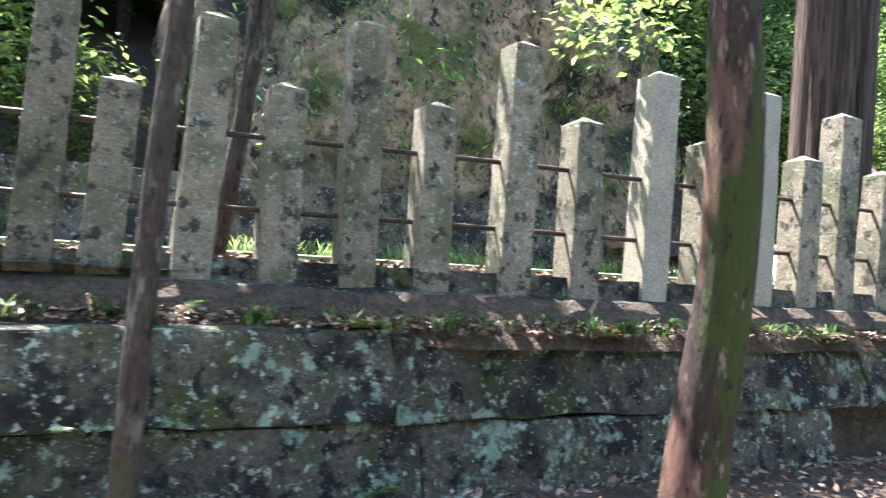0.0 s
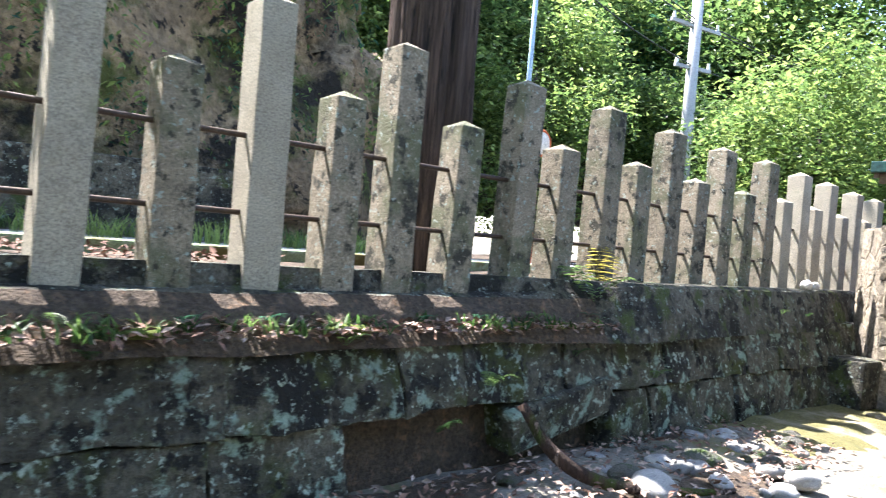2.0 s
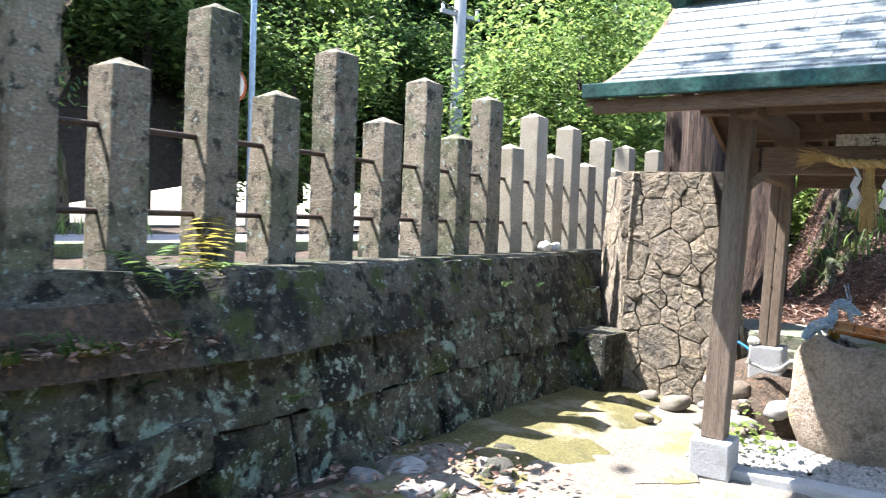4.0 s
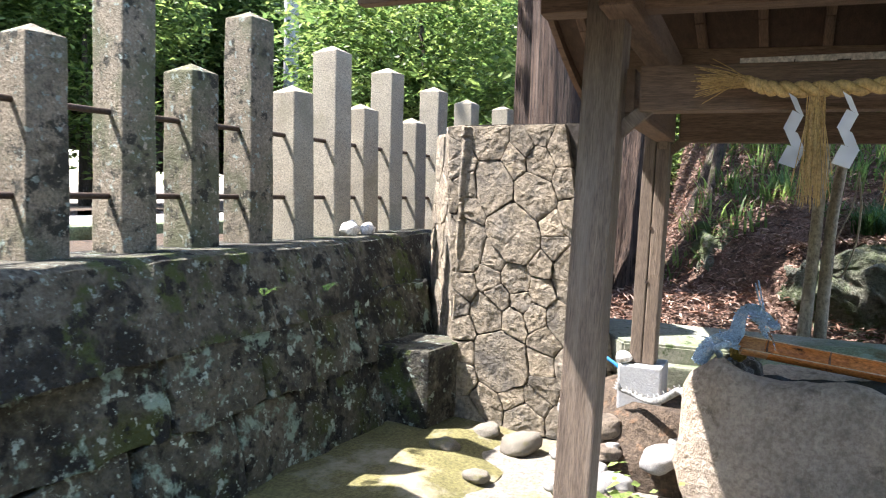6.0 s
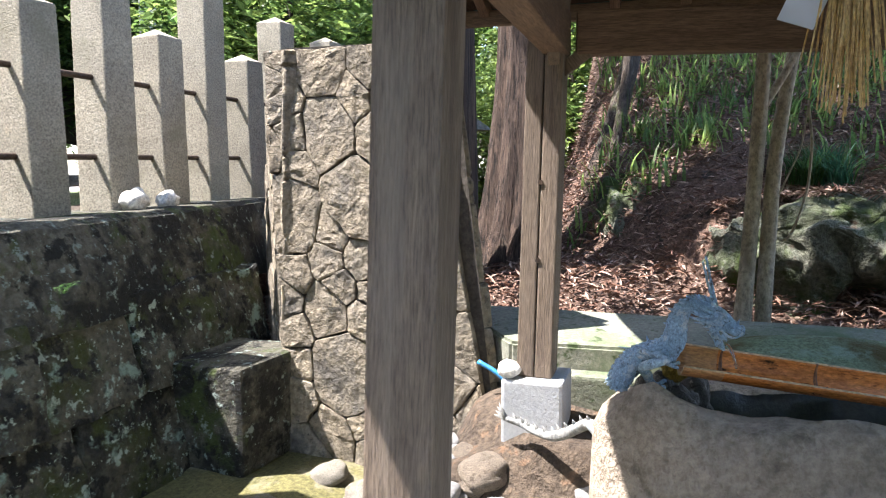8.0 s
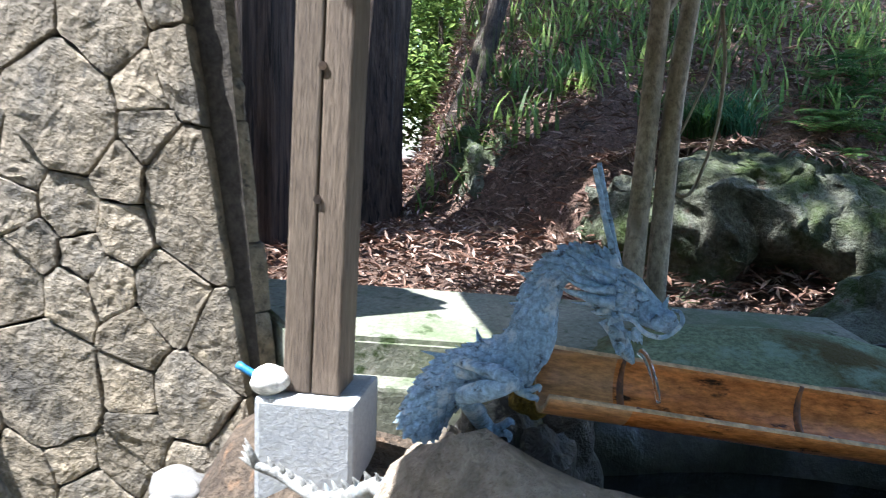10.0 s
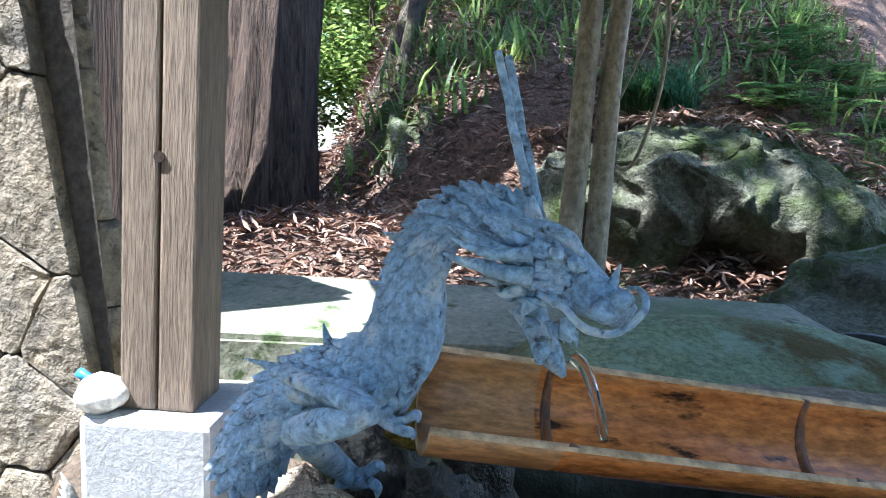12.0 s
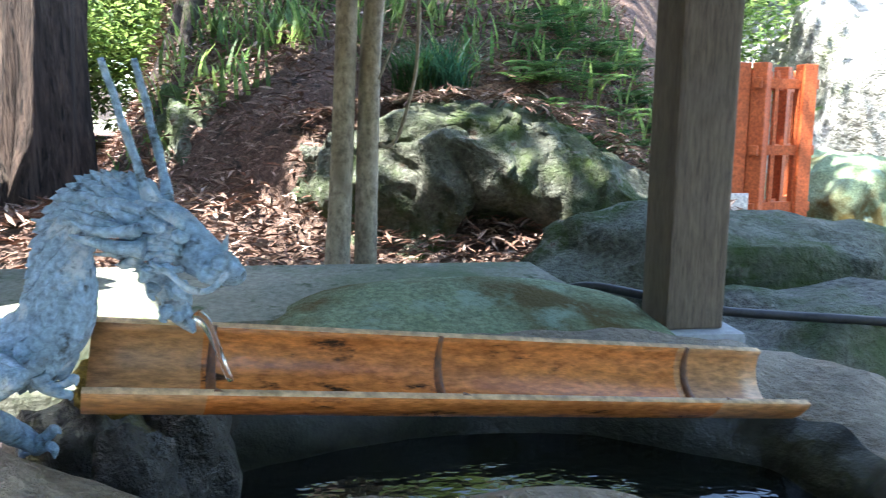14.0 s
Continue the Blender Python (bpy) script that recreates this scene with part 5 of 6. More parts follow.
# hoses
v, f = sweep(curve_pts([(13.05, 1.1, 0.5), (12.98, 1.01, 0.56), (12.93, 0.85, 0.54), (12.85, 0.72, 0.52), (12.8, 0.54, 0.51), (12.75, 0.32, 0.5), (12.75, -0.6, 0.4)], 40), [0.012], 8)
tagged(solid("black_hose", v, f, M_HOSE, smooth=True), "black rubber water hose on the rocks", "hose")
v, f = sweep(curve_pts([(12.62, 2.6, 0.5), (12.6, 2.5, 0.45), (12.55, 2.3, 0.3), (12.4, 2.1, 0.28)], 20), [0.01], 8)
tagged(solid("blue_hose", v, f, M_BLUE, smooth=True), "thin blue plastic water pipe", "hose")

# fallen branch under the wall
v, f = sweep(curve_pts([(7.9, 3.62, 0.42), (7.98, 3.45, 0.2), (8.15, 3.25, 0.08), (8.5, 3.0, 0.05), (8.75, 2.85, 0.06)], 24), [0.03, 0.034, 0.028, 0.014], 10, 0.12, 8)
tagged(solid("fallen_branch", v, f, M_BARK_MOSS, smooth=True), "mossy fallen branch leaning from the wall", "branch")
v, f = sweep([(5.2, 4.02, 0.8), (5.22, 4.0, 0.87), (5.25, 3.98, 0.95)], [0.016, 0.014, 0.008], 7)
tagged(solid("dead_stick", v, f, M_LITTER_PALE), "pale dead stick on the wall ledge", "stick")

# ---- slope behind the basin ----
grid_mesh(steps((12.9, 20, 90), (20, 45, 20)), steps((-30, -4, 20), (-4, 5.2, 90), (5.2, 30, 14)), hill_z, "hillside", M_MOULD, "dark leaf-strewn hillside", rough=0.03, seed=4)
for k, (x, y, z, sx, sy, sz, yaw, mat) in enumerate((
        (13.55, 0.3, 0.2, 0.48, 0.8, 0.43, 0, M_BANK_ROCK), (13.35, -0.6, 0.1, 0.75, 0.75, 0.4, 15, M_BANK_ROCK), (13.0, 0.3, 0.14, 0.4, 0.62, 0.36, 10, M_ROCK),
        (16.3, -2.15, 0.2, 0.6, 0.5, 0.55, 0, M_MOSS), (13.7, -1.9, 0.05, 0.9, 0.7, 0.42, 30, M_ROCK), (17.6, -3.95, 0.3, 1.1, 1.4, 2.1, 0, M_PALECLIFF), (12.75, -0.35, 0.05, 0.4, 0.45, 0.3, 30, M_BANK_ROCK))):
    ob = part("boulder", rock_bm(sx, sy, sz, 55 + k, 5, 0.2, 2.1, 0.2), mat, smooth=True)
    ob.matrix_world = pose(x, y, z, 0, 0, yaw)
    tagged(ob, "grey mossy boulder at the slope foot", "boulder")
# one worn rock face with a hollow at its foot, running into the slope
NU, NW = 170, 90
v, f = [], []
for a in range(NU + 1):
    y = -0.1 + 1.85 * a / NU
    xf, zb = float(face_x(y)), float(brow_z(y))
    for b in range(NW + 1):
        w = b / NW
        if w < 0.7:
            q = w / 0.7
            p = Vector((xf + 0.1 * q + 0.16 * q ** 4, y, 0.2 + (zb - 0.2) * math.sin(q * 1.5)))
        else:
            q = (w - 0.7) / 0.3
            p = Vector((xf + 0.26 + 0.55 * q, y, zb + 0.02 + 0.16 * q - 0.12 * q * q))
        p += noise.noise_vector(p * 1.9) * 0.14 + noise.noise_vector(p * 5.5) * 0.075 + noise.noise_vector(p * 13) * 0.03 + noise.noise_vector(p * 31) * 0.012
        p.x += 0.5 * math.exp(-((y - 0.98) / 0.2) ** 2 - ((p.z - 0.5) / 0.13) ** 2)
        v.append(p)
for a in range(NU):
    for b in range(NW):
        c = a * (NW + 1) + b
        f.append((c, c + 1, c + NW + 2, c + NW + 1))
tagged(solid("rock_face", v, f, M_BANK_ROCK, smooth=True), "mossy grey rock face at the foot of the slope", "rock", kind="structure")
ob = part("rock_outcrop", rock_bm(0.2, 0.22, 0.3, 91, 5, 0.3, 2.3, 0.1), M_BANK_ROCK, smooth=True)
ob.matrix_world = pose(14.98, 2.18, 0.86, 0, 20, 15)
tagged(ob, "pale mossy rock outcrop in the leafy bank", "rock")
ob = part("pale_cliff", rock_bm(3.2, 3.5, 4.8, 66, 5, 0.3, 1.8, 0.1), M_PALECLIFF, smooth=True)
ob.matrix_world = pose(21.6, -8.4, 1.0)
tagged(ob, "pale sunlit rock face beyond the gate", "cliff", kind="structure")


# ---- vegetation ----
litter("leaf_litter", 42000, lambda r, n: np.column_stack([13.25 + 6.0 * r.uniform(0, 1, n) ** 1.3, r.uniform(-0.8, 4.6, n)]), 0.066, [M_LITTER, M_LITTER, M_LITTER_PALE], "dry brown leaves covering the slope", 5, lambda x, y: hz(x, y) + 0.03, 0.03, 0.2)
litter("ledge_litter", 3500, lambda r, n: np.column_stack([r.uniform(-1, 9, n), r.uniform(0, 1, n)]), 0.05, [M_LITTER, M_LITTER_PALE], "dry leaves on the wall ledge", 6, lambda x, y: 0.8)
ob = bpy.data.objects["ledge_litter"]
co = np.empty(len(ob.data.vertices) * 3)
ob.data.vertices.foreach_get("co", co)
co = co.reshape(-1, 3)
first = np.repeat(co.reshape(-1, 4, 3)[:, 0], 4, axis=0)
yl = np.array([fence_y(x) for x in first[:, 0]])
dy = first[:, 1]
co[:, 1] += yl - 0.1 - 0.24 * dy - first[:, 1]
co[:, 2] -= 0.04 * dy
ob.data.vertices.foreach_set("co", co.reshape(-1))
litter("terrace_litter", 2200, lambda r, n: np.column_stack([r.uniform(-2, 7, n), r.uniform(4.5, 5.7, n)]), 0.055, [M_LITTER], "dry brown leaves behind the fence", 8, lambda x, y: 1.01)


def blades(name, roots, n_per, length, width, mats, label, seed, bend=0.5, category="grass", spread=0.03, kind="stuff"):
    r = np.random.default_rng(seed)
    v, f, ix = [], [], []
    for p in roots:
        m = int(r.integers(0, len(mats)))
        for _ in range(n_per):
            a = r.uniform(0, 6.283)
            d = np.array((math.cos(a), math.sin(a), 0))
            s = np.array((-d[1], d[0], 0))
            l, w = length * r.uniform(0.6, 1.2), width * r.uniform(0.7, 1.2)
            q = np.array(p) + np.append(r.normal(0, spread, 2), 0)
            b = bend * r.uniform(0.4, 1.3)
            c = len(v)
            for t in (0, 0.35, 0.7, 1.0):
                k = q + d * l * b * t ** 1.8 + np.array((0, 0, l * (t - 0.45 * b * t ** 2.2)))
                ww = w * (1 - t ** 2 * 0.95) * (0.7 if t == 0 else 1)
                v += [k - s * ww / 2, k + s * ww / 2]
            f += [(c, c + 1, c + 3, c + 2), (c + 2, c + 3, c + 5, c + 4), (c + 4, c + 5, c + 7, c + 6)]
            ix += [m] * 3
    return tagged(solid(name, v, f, mats, index=ix), label, category, kind=kind)


r = np.random.default_rng(15)
roots = [(x, y, hz(x, y)) for x, y in zip(14.75 + 4.6 * r.uniform(0, 1, 520), r.uniform(-0.6, 2.6, 520))]
blades("lily_plants", roots, 6, 0.23, 0.022, [M_LEAF[1], M_LEAF[0]], "broad strap-leaved green plants on the slope", 16, 0.45, "plants", 0.05)
roots = [(x, y, hz(x, y)) for x, y in zip(14.9 + 2.6 * r.uniform(0, 1, 260), r.uniform(0.5, 2.2, 260))]
blades("iris_plants", roots, 6, 0.2, 0.02, [M_LEAF[0], M_LEAF[0], M_LEAF[1]], "bright strap-leaved plants among the litter", 24, 0.5, "plants", 0.04)
tuft = [(14.6 + a, 1.13 + b, hz(14.6, 1.13) + 0.08) for a, b in r.normal(0, 0.07, (14, 2))]
blades("grass_tuft", tuft, 38, 0.3, 0.008, [M_LEAF[3], M_LEAF[2]], "large tuft of dark fine grass", 17, 0.9, "grass", 0.03)
roots = [(x, fence_y(x) - 0.1 - d, 0.78) for x, d in zip(r.uniform(-1, 9.5, 170), r.uniform(0, 0.25, 170))]
blades("ledge_plants", roots, 7, 0.11, 0.018, [M_LEAF[1], M_LEAF[2]], "small green plants on the wall ledge", 18, 0.9, "plants", 0.03)
roots = [(x, y, 1.0) for x, y in zip(r.uniform(4, 12, 150), r.uniform(8.0, 8.9, 150))]
blades("verge_grass", roots, 8, 0.28, 0.018, [M_LEAF[1], M_LEAF[0]], "green grass along the far road edge", 19, 0.7, "grass", 0.06)


def fern(name, at, n, length, mat, label, seed, up=0.5, yaw0=None, spread=6.283):
    """A rosette of fronds with paired leaflets."""
    r = np.random.default_rng(seed)
    root = thing(name, pose(*at), label, "fern")
    for k in range(n):
        a = r.uniform(0, 6.283) if yaw0 is None else yaw0 + r.uniform(-spread, spread)
        d, s = np.array((math.cos(a), math.sin(a), 0)), np.array((-math.sin(a), math.cos(a), 0))
        l = length * r.uniform(0.7, 1.1)
        v, f = [], []
        m = 14
        for i in range(m):
            t = (i + 1) / m
            p = d * l * t * (1 - 0.2 * up) + np.array((0, 0, l * (up * 1.3 * t - (0.35 + up * 0.5) * t * t)))
            w = l * 0.2 * math.sin(math.pi * min(1, 0.18 + 0.82 * t)) + 0.004
            for sg in (-1, 1):
                c = len(v)
                g = s * sg
                v += [p, p + g * w * 0.5 + d * l * 0.035, p + g * w + d * l * 0.02 + np.array((0, 0, -w * 0.15)), p + g * w * 0.5 - d * l * 0.02]
                f.append((c, c + 1, c + 2, c + 3))
        solid("frond", v, f, mat, root)
    return root


M_FERN_DRY = material("yellowing_fern", (0.5, 0.42, 0.1), (0.35, 0.33, 0.08), 5, 0.6, 0.0, 60, trans=0.35)
fern("fern", (8.85, 3.95, 0.9), 8, 0.45, M_LEAF[1], "green fern growing on the wall top", 1, 1.0)
fern("fern", (8.95, 3.95, 0.9), 3, 0.55, M_FERN_DRY, "yellow withering fern fronds on the wall", 2, 1.3, 0.6, 0.5)
for k, (x, z, l) in enumerate(((7.75, 0.5, 0.2), (7.4, 0.3, 0.16), (9.3, 0.45, 0.15), (8.6, 0.6, 0.14), (3.95, 0.05, 0.22), (2.85, 0.35, 0.22), (11.4, 0.85, 0.1), (11.9, 0.82, 0.09), (6.9, 0.72, 0.13), (5.8, 0.7, 0.12))):
    fern("fern", (x, wall_y(x) - 0.02 + 0.12 * (z > 0.5), z), 5, l, M_LEAF[1 + k % 2], "small green fern rooted in the wall", 20 + k, 0.95, -1.57, 1.2)
r = np.random.default_rng(47)
for k in range(16):
    x = 3.2 + 0.42 * k + float(r.uniform(-0.1, 0.1))
    fern("fern", (x, fence_y(x) - 0.2, 0.82), 4, float(r.uniform(0.09, 0.15)), M_LEAF[3] if k % 3 else M_LEAF[1], "small fern on the wall ledge", 300 + k, 0.8, -1.57, 1.3)
for k in range(9):
    x = 4.0 + 0.95 * k + float(r.uniform(-0.3, 0.3))
    ob = part("moss_cushion", rock_bm(float(r.uniform(0.06, 0.14)), 0.05, 0.022, 400 + k, 3, 0.25, 2.2), M_LEDGE_MOSS, smooth=True)
    ob.matrix_world = pose(x, fence_y(x) - 0.24, 0.79)
    tagged(ob, "cushion of bright green moss on the wall ledge", "moss", "moss cushions")
r = np.random.default_rng(61)
for k in range(150):
    x = 14.2 + 2.0 * float(r.uniform(0, 1)) ** 1.5
    y = float(r.uniform(0.2, 1.0)) - 0.45 * max(0.0, x - 14.2)
    fern("fern", (x, y, hz(x, y) + 0.08), 6, float(r.uniform(0.16, 0.28)), M_LEAF[2] if k % 3 else M_LEAF[1], "green fern hanging over the rocks", 100 + k, 0.6)
wp = leaf_cloud("weed", [(11.55, 2.3, 0.14), (11.45, 2.22, 0.1)], 80, 0.12, 0.055, [M_LEAF[0]], 0.7, 5, 0.1, 3)
tagged(solid("weed", wp[0], wp[1], M_LEAF[0]), "leafy bright green weed among pebbles", "plant")

# trunks
def trunk(name, ctrl, radii, mat, label, seed, sides=18, ridges=0.0, n=26, crown=None, limbs=(), group="", ridge_n=9):
    root = thing(name, Matrix.Identity(4), label, "tree", group)
    v, f = sweep(curve_pts(ctrl, n), radii, sides, 0.03, seed, ridges, ridge_n)
    solid("trunk", v, f, mat, root, smooth=True)
    for lc, lr in limbs:
        v, f = sweep(curve_pts(lc, 14), lr, 8, 0.05, seed + 1)
        solid("limb", v, f, mat, root, smooth=True)
    if crown is not None:
        c, cn, sp, sz, ms = crown
        v, f, ix = leaf_cloud("crown", c, cn, sp, sz, ms, 0.5, seed)
        solid("crown", v, f, ms, root, index=ix)
    return root


def crown_pts(x, y, z, rx, ry, rz_, n, seed):
    r = np.random.default_rng(seed)
    d = r.normal(size=(n, 3))
    d /= np.linalg.norm(d, axis=1)[:, None]
    return np.array((x, y, z)) + d * r.uniform(0.2, 1, (n, 1)) ** 0.5 * (rx, ry, rz_)


trunk("cedar_tree", [(8.12, 4.8, 0.95), (8.1, 4.8, 3), (8.15, 4.85, 12)], [0.32, 0.275, 0.26, 0.22], M_BARK, "tall cedar with ridged red-brown bark", 2, 48, 0.075, 30,
      (crown_pts(8.1, 5.0, 10, 2.2, 2.2, 2.5, 40, 1), 5000, 0.8, 0.16, [M_LEAF[2], M_LEAF[1]]), ridge_n=13)
trunk("cedar_tree", [(16.7, 4.25, 0.4), (16.68, 4.2, 3), (16.6, 4.2, 12)], [0.36, 0.29, 0.27], M_BARK, "tall cedar with ridged red-brown bark", 3, 48, 0.075, 30,
      (crown_pts(16.7, 4.2, 8.5, 3.4, 3.2, 2.2, 40, 2), 2900, 0.8, 0.16, [M_LEAF[2], M_LEAF[1]]), ridge_n=13)
trunk("cedar_tree", [(14.78, 2.95, 0.45), (14.88, 2.9, 1.2), (15.05, 2.85, 3), (15.3, 2.8, 10)], [0.29, 0.22, 0.2, 0.17], M_BARK, "dark leaning cedar trunk behind the basin", 4, 40, 0.075, 30,
      (crown_pts(15.2, 2.8, 8.0, 3.2, 3.0, 2.0, 40, 3), 2900, 0.8, 0.16, [M_LEAF[2], M_LEAF[1]]), ridge_n=11)
trunk("cedar_tree", [(14.2, 3.28, 0.3), (14.2, 3.28, 2), (14.2, 3.3, 9)], [0.27, 0.23, 0.2], M_BARK, "dark cedar trunk behind the stone pier", 14, 40, 0.05, 24,
      (crown_pts(14.2, 3.4, 7.6, 2.4, 2.2, 1.6, 40, 4), 1800, 0.8, 0.16, [M_LEAF[2], M_LEAF[1]]), ridge_n=11)
trunk("mossy_tree", [(4.86, 2.89, -0.1), (4.882, 2.877, 0.457), (4.925, 2.849, 0.965), (4.938, 2.839, 1.3), (4.93, 2.838, 1.72), (4.904, 2.846, 2.14), (5.0, 2.9, 3.0), (5.4, 3.2, 4.4)], [0.125, 0.112, 0.105, 0.1, 0.09, 0.07], M_BARK_MOSS, "crooked mossy trunk before the wall", 5, 18, 0.0, 40,
      (crown_pts(5.4, 3.2, 5.6, 1.8, 1.6, 1.0, 40, 5), 3000, 0.6, 0.12, [M_LEAF[0], M_LEAF[1]]), [([(4.95, 2.87, 2.6), (4.6, 2.9, 3.6), (4.0, 3.1, 4.8)], [0.05, 0.03, 0.015])])
trunk("thin_tree", [(2.96, 3.575, -0.1), (2.971, 3.566, 0.467), (2.991, 3.549, 1.08), (3.012, 3.534, 1.5), (3.04, 3.515, 1.93), (3.06, 3.5, 3.2), (3.0, 3.4, 4.5)], [0.05, 0.046, 0.042, 0.03], M_BARK_GREY, "thin bare grey-brown trunk before the wall", 6, 12, 0.0, 34,
      (crown_pts(2.6, 3.2, 5.3, 2.2, 1.8, 0.9, 40, 6), 3000, 0.6, 0.12, [M_LEAF[0], M_LEAF[1]]))
trunk("thin_tree", [(3.5, 5.2, 0.95), (3.541, 5.17, 1.275), (3.598, 5.14, 1.72), (3.633, 5.12, 2.08), (3.7, 5.08, 2.5), (3.9, 5.1, 5)], [0.06, 0.055, 0.05, 0.04], M_BARK_GREY, "thin forked trunk behind the fence", 7, 12, 0.0, 24,
      (crown_pts(4.0, 5.2, 5.2, 2.0, 2.0, 0.9, 40, 7), 2500, 0.6, 0.12, [M_LEAF[0], M_LEAF[1]]), [([(3.61, 5.13, 1.85), (3.62, 5.1, 2.3), (3.6, 5, 3.6)], [0.045, 0.035, 0.02])])
trunk("slender_tree", [(13.42, 1.62, 0.5), (13.46, 1.6, 0.8), (13.53, 1.575, 1.25), (13.55, 1.56, 1.6), (13.6, 1.5, 3.2)], [0.038, 0.034, 0.032, 0.026], M_BARK_PALE, "slender pale smooth-barked twin trunk", 8, 14, 0.0, 24, None,
      [([(13.46, 1.53, 0.5), (13.5, 1.515, 0.9), (13.56, 1.49, 1.3), (13.66, 1.4, 1.9), (13.7, 1.2, 3)], [0.036, 0.032, 0.028, 0.02]), ([(13.54, 1.57, 1.45), (13.62, 1.4, 1.75), (13.7, 1.2, 2.2)], [0.02, 0.016, 0.01])])
trunk("leaning_tree", [(15.4, 2.62, 0.62), (15.6, 2.5, 1.1), (15.9, 2.35, 1.7), (16.4, 2.1, 3.0)], [0.1, 0.085, 0.075, 0.05], M_BARK_GREY, "leaning dark trunk on the slope edge", 9, 12)
trunk("leaning_tree", [(15.3, 2.35, 0.7), (15.45, 2.36, 1.2), (15.7, 2.3, 1.8), (16.0, 2.2, 3.2)], [0.05, 0.045, 0.04, 0.03], M_BARK_GREY, "thin leaning trunk on the slope edge", 10, 10)

r = np.random.default_rng(77)
litter("rock_litter", 2600, lambda r, n: (lambda q: np.column_stack([face_x(q) + 0.28 + 0.5 * r.uniform(0, 1, n), q]))(r.uniform(-0.4, 2.2, n)), 0.06, [M_LITTER, M_LITTER_PALE], "dry brown twigs over the rock brow", 78, lambda x, y: float(brow_z(y)) + 0.1, 0.02, 0.2)
vine = thing("hanging_vine", Matrix.Identity(4), "thin bare vine looping beside the pale trunk", "vine")
for ctrl, rr in (([(13.5, 1.38, 1.5), (13.5, 1.36, 1.34), (13.5, 1.36, 1.25), (13.5, 1.37, 1.12), (13.5, 1.4, 1.0), (13.5, 1.43, 0.92), (13.5, 1.46, 0.9), (13.5, 1.48, 0.91)], 0.006), ([(13.5, 1.38, 1.47), (13.5, 1.4, 1.31), (13.5, 1.44, 1.2), (13.5, 1.48, 1.1)], 0.004)):
    v, f = sweep(curve_pts(ctrl, 30), [rr], 7, 0.1, 5)
    solid("stem", v, f, M_BARK_PALE, vine, smooth=True)

lantern = thing("stone_lantern", pose(17.0, 3.97, 0.55), "old grey stone lantern among the trees", "stone lantern")
for name, z0, z1, w0, w1, n in (("base", -0.3, 0.12, 0.26, 0.22, 6), ("shaft", 0.12, 0.62, 0.13, 0.1, 16), ("platform", 0.62, 0.74, 0.14, 0.24, 6), ("fire_box", 0.74, 1.0, 0.16, 0.16, 6), ("roof", 1.0, 1.2, 0.36, 0.1, 6), ("finial", 1.2, 1.38, 0.09, 0.03, 12)):
    v, f = sweep([(0, 0, z0), (0, 0, (z0 + z1) / 2), (0, 0, z1)], [w0, (w0 + w1) * 0.47, w1], n, 0.01, 3)
    solid(name, v, f, M_ROCK, lantern)

# ---- far woods ----
def wood_z(x, y):
    return 1.0 + np.clip((y - 13) * 0.75, 0, 22) + 0.5 * np.sin(x * 0.4) + 0.4 * np.sin(y * 0.5)


grid_mesh(np.linspace(-40, 70, 50), np.linspace(13.5, 60, 30), wood_z, "far_hill", M_SOIL, "wooded hill beyond the road", rough=0.5)
PROTO = []
r = np.random.default_rng(91)
for k, ms in enumerate(([M_LEAF[0], M_LEAF[1]], [M_LEAF[1], M_LEAF[2], M_LEAF[1], M_LEAF[0]], [M_LEAF[3], M_LEAF[1], M_LEAF[2]])):
    c = crown_pts(0, 0, 3.2, 1.9, 1.9, 2.0, 26, 200 + k)
    v, f, ix = leaf_cloud("crown", c, 9500, 0.75, 0.15, ms, 0.5, 300 + k, 0.3, 8)
    t = thing("broadleaf_tree", pose(0, -300 - 10 * k, 0), "leafy green broadleaf tree on the hill", "tree", "woodland trees")
    solid("crown", v, f, ms, t, index=ix)
    tv, tf = sweep([(0, 0, -1), (0.1, 0, 1), (0, 0.1, 3.6)], [0.14, 0.1, 0.04], 8)
    solid("trunk", tv, tf, M_BARK_GREY, t, smooth=True)
    PROTO.append(t)
spots = []
for x in np.arange(-10, 40, 2.6):
    for k, y in enumerate((14.5, 17.5, 21, 25, 30, 36)):
        spots.append((x + float(r.uniform(-1, 1)), y + float(r.uniform(-1, 1)), 1.15 + 0.3 * k))
for x, y, s in spots:
    if 3.5 < x < 13 and y < 15.8:
        continue
    copy_thing(PROTO[int(r.integers(0, 3))], pose(x, y, float(wood_z(np.array(x), np.array(y))) - 1.0, 0, 0, float(r.uniform(0, 360)))).scale = (s, s, s)
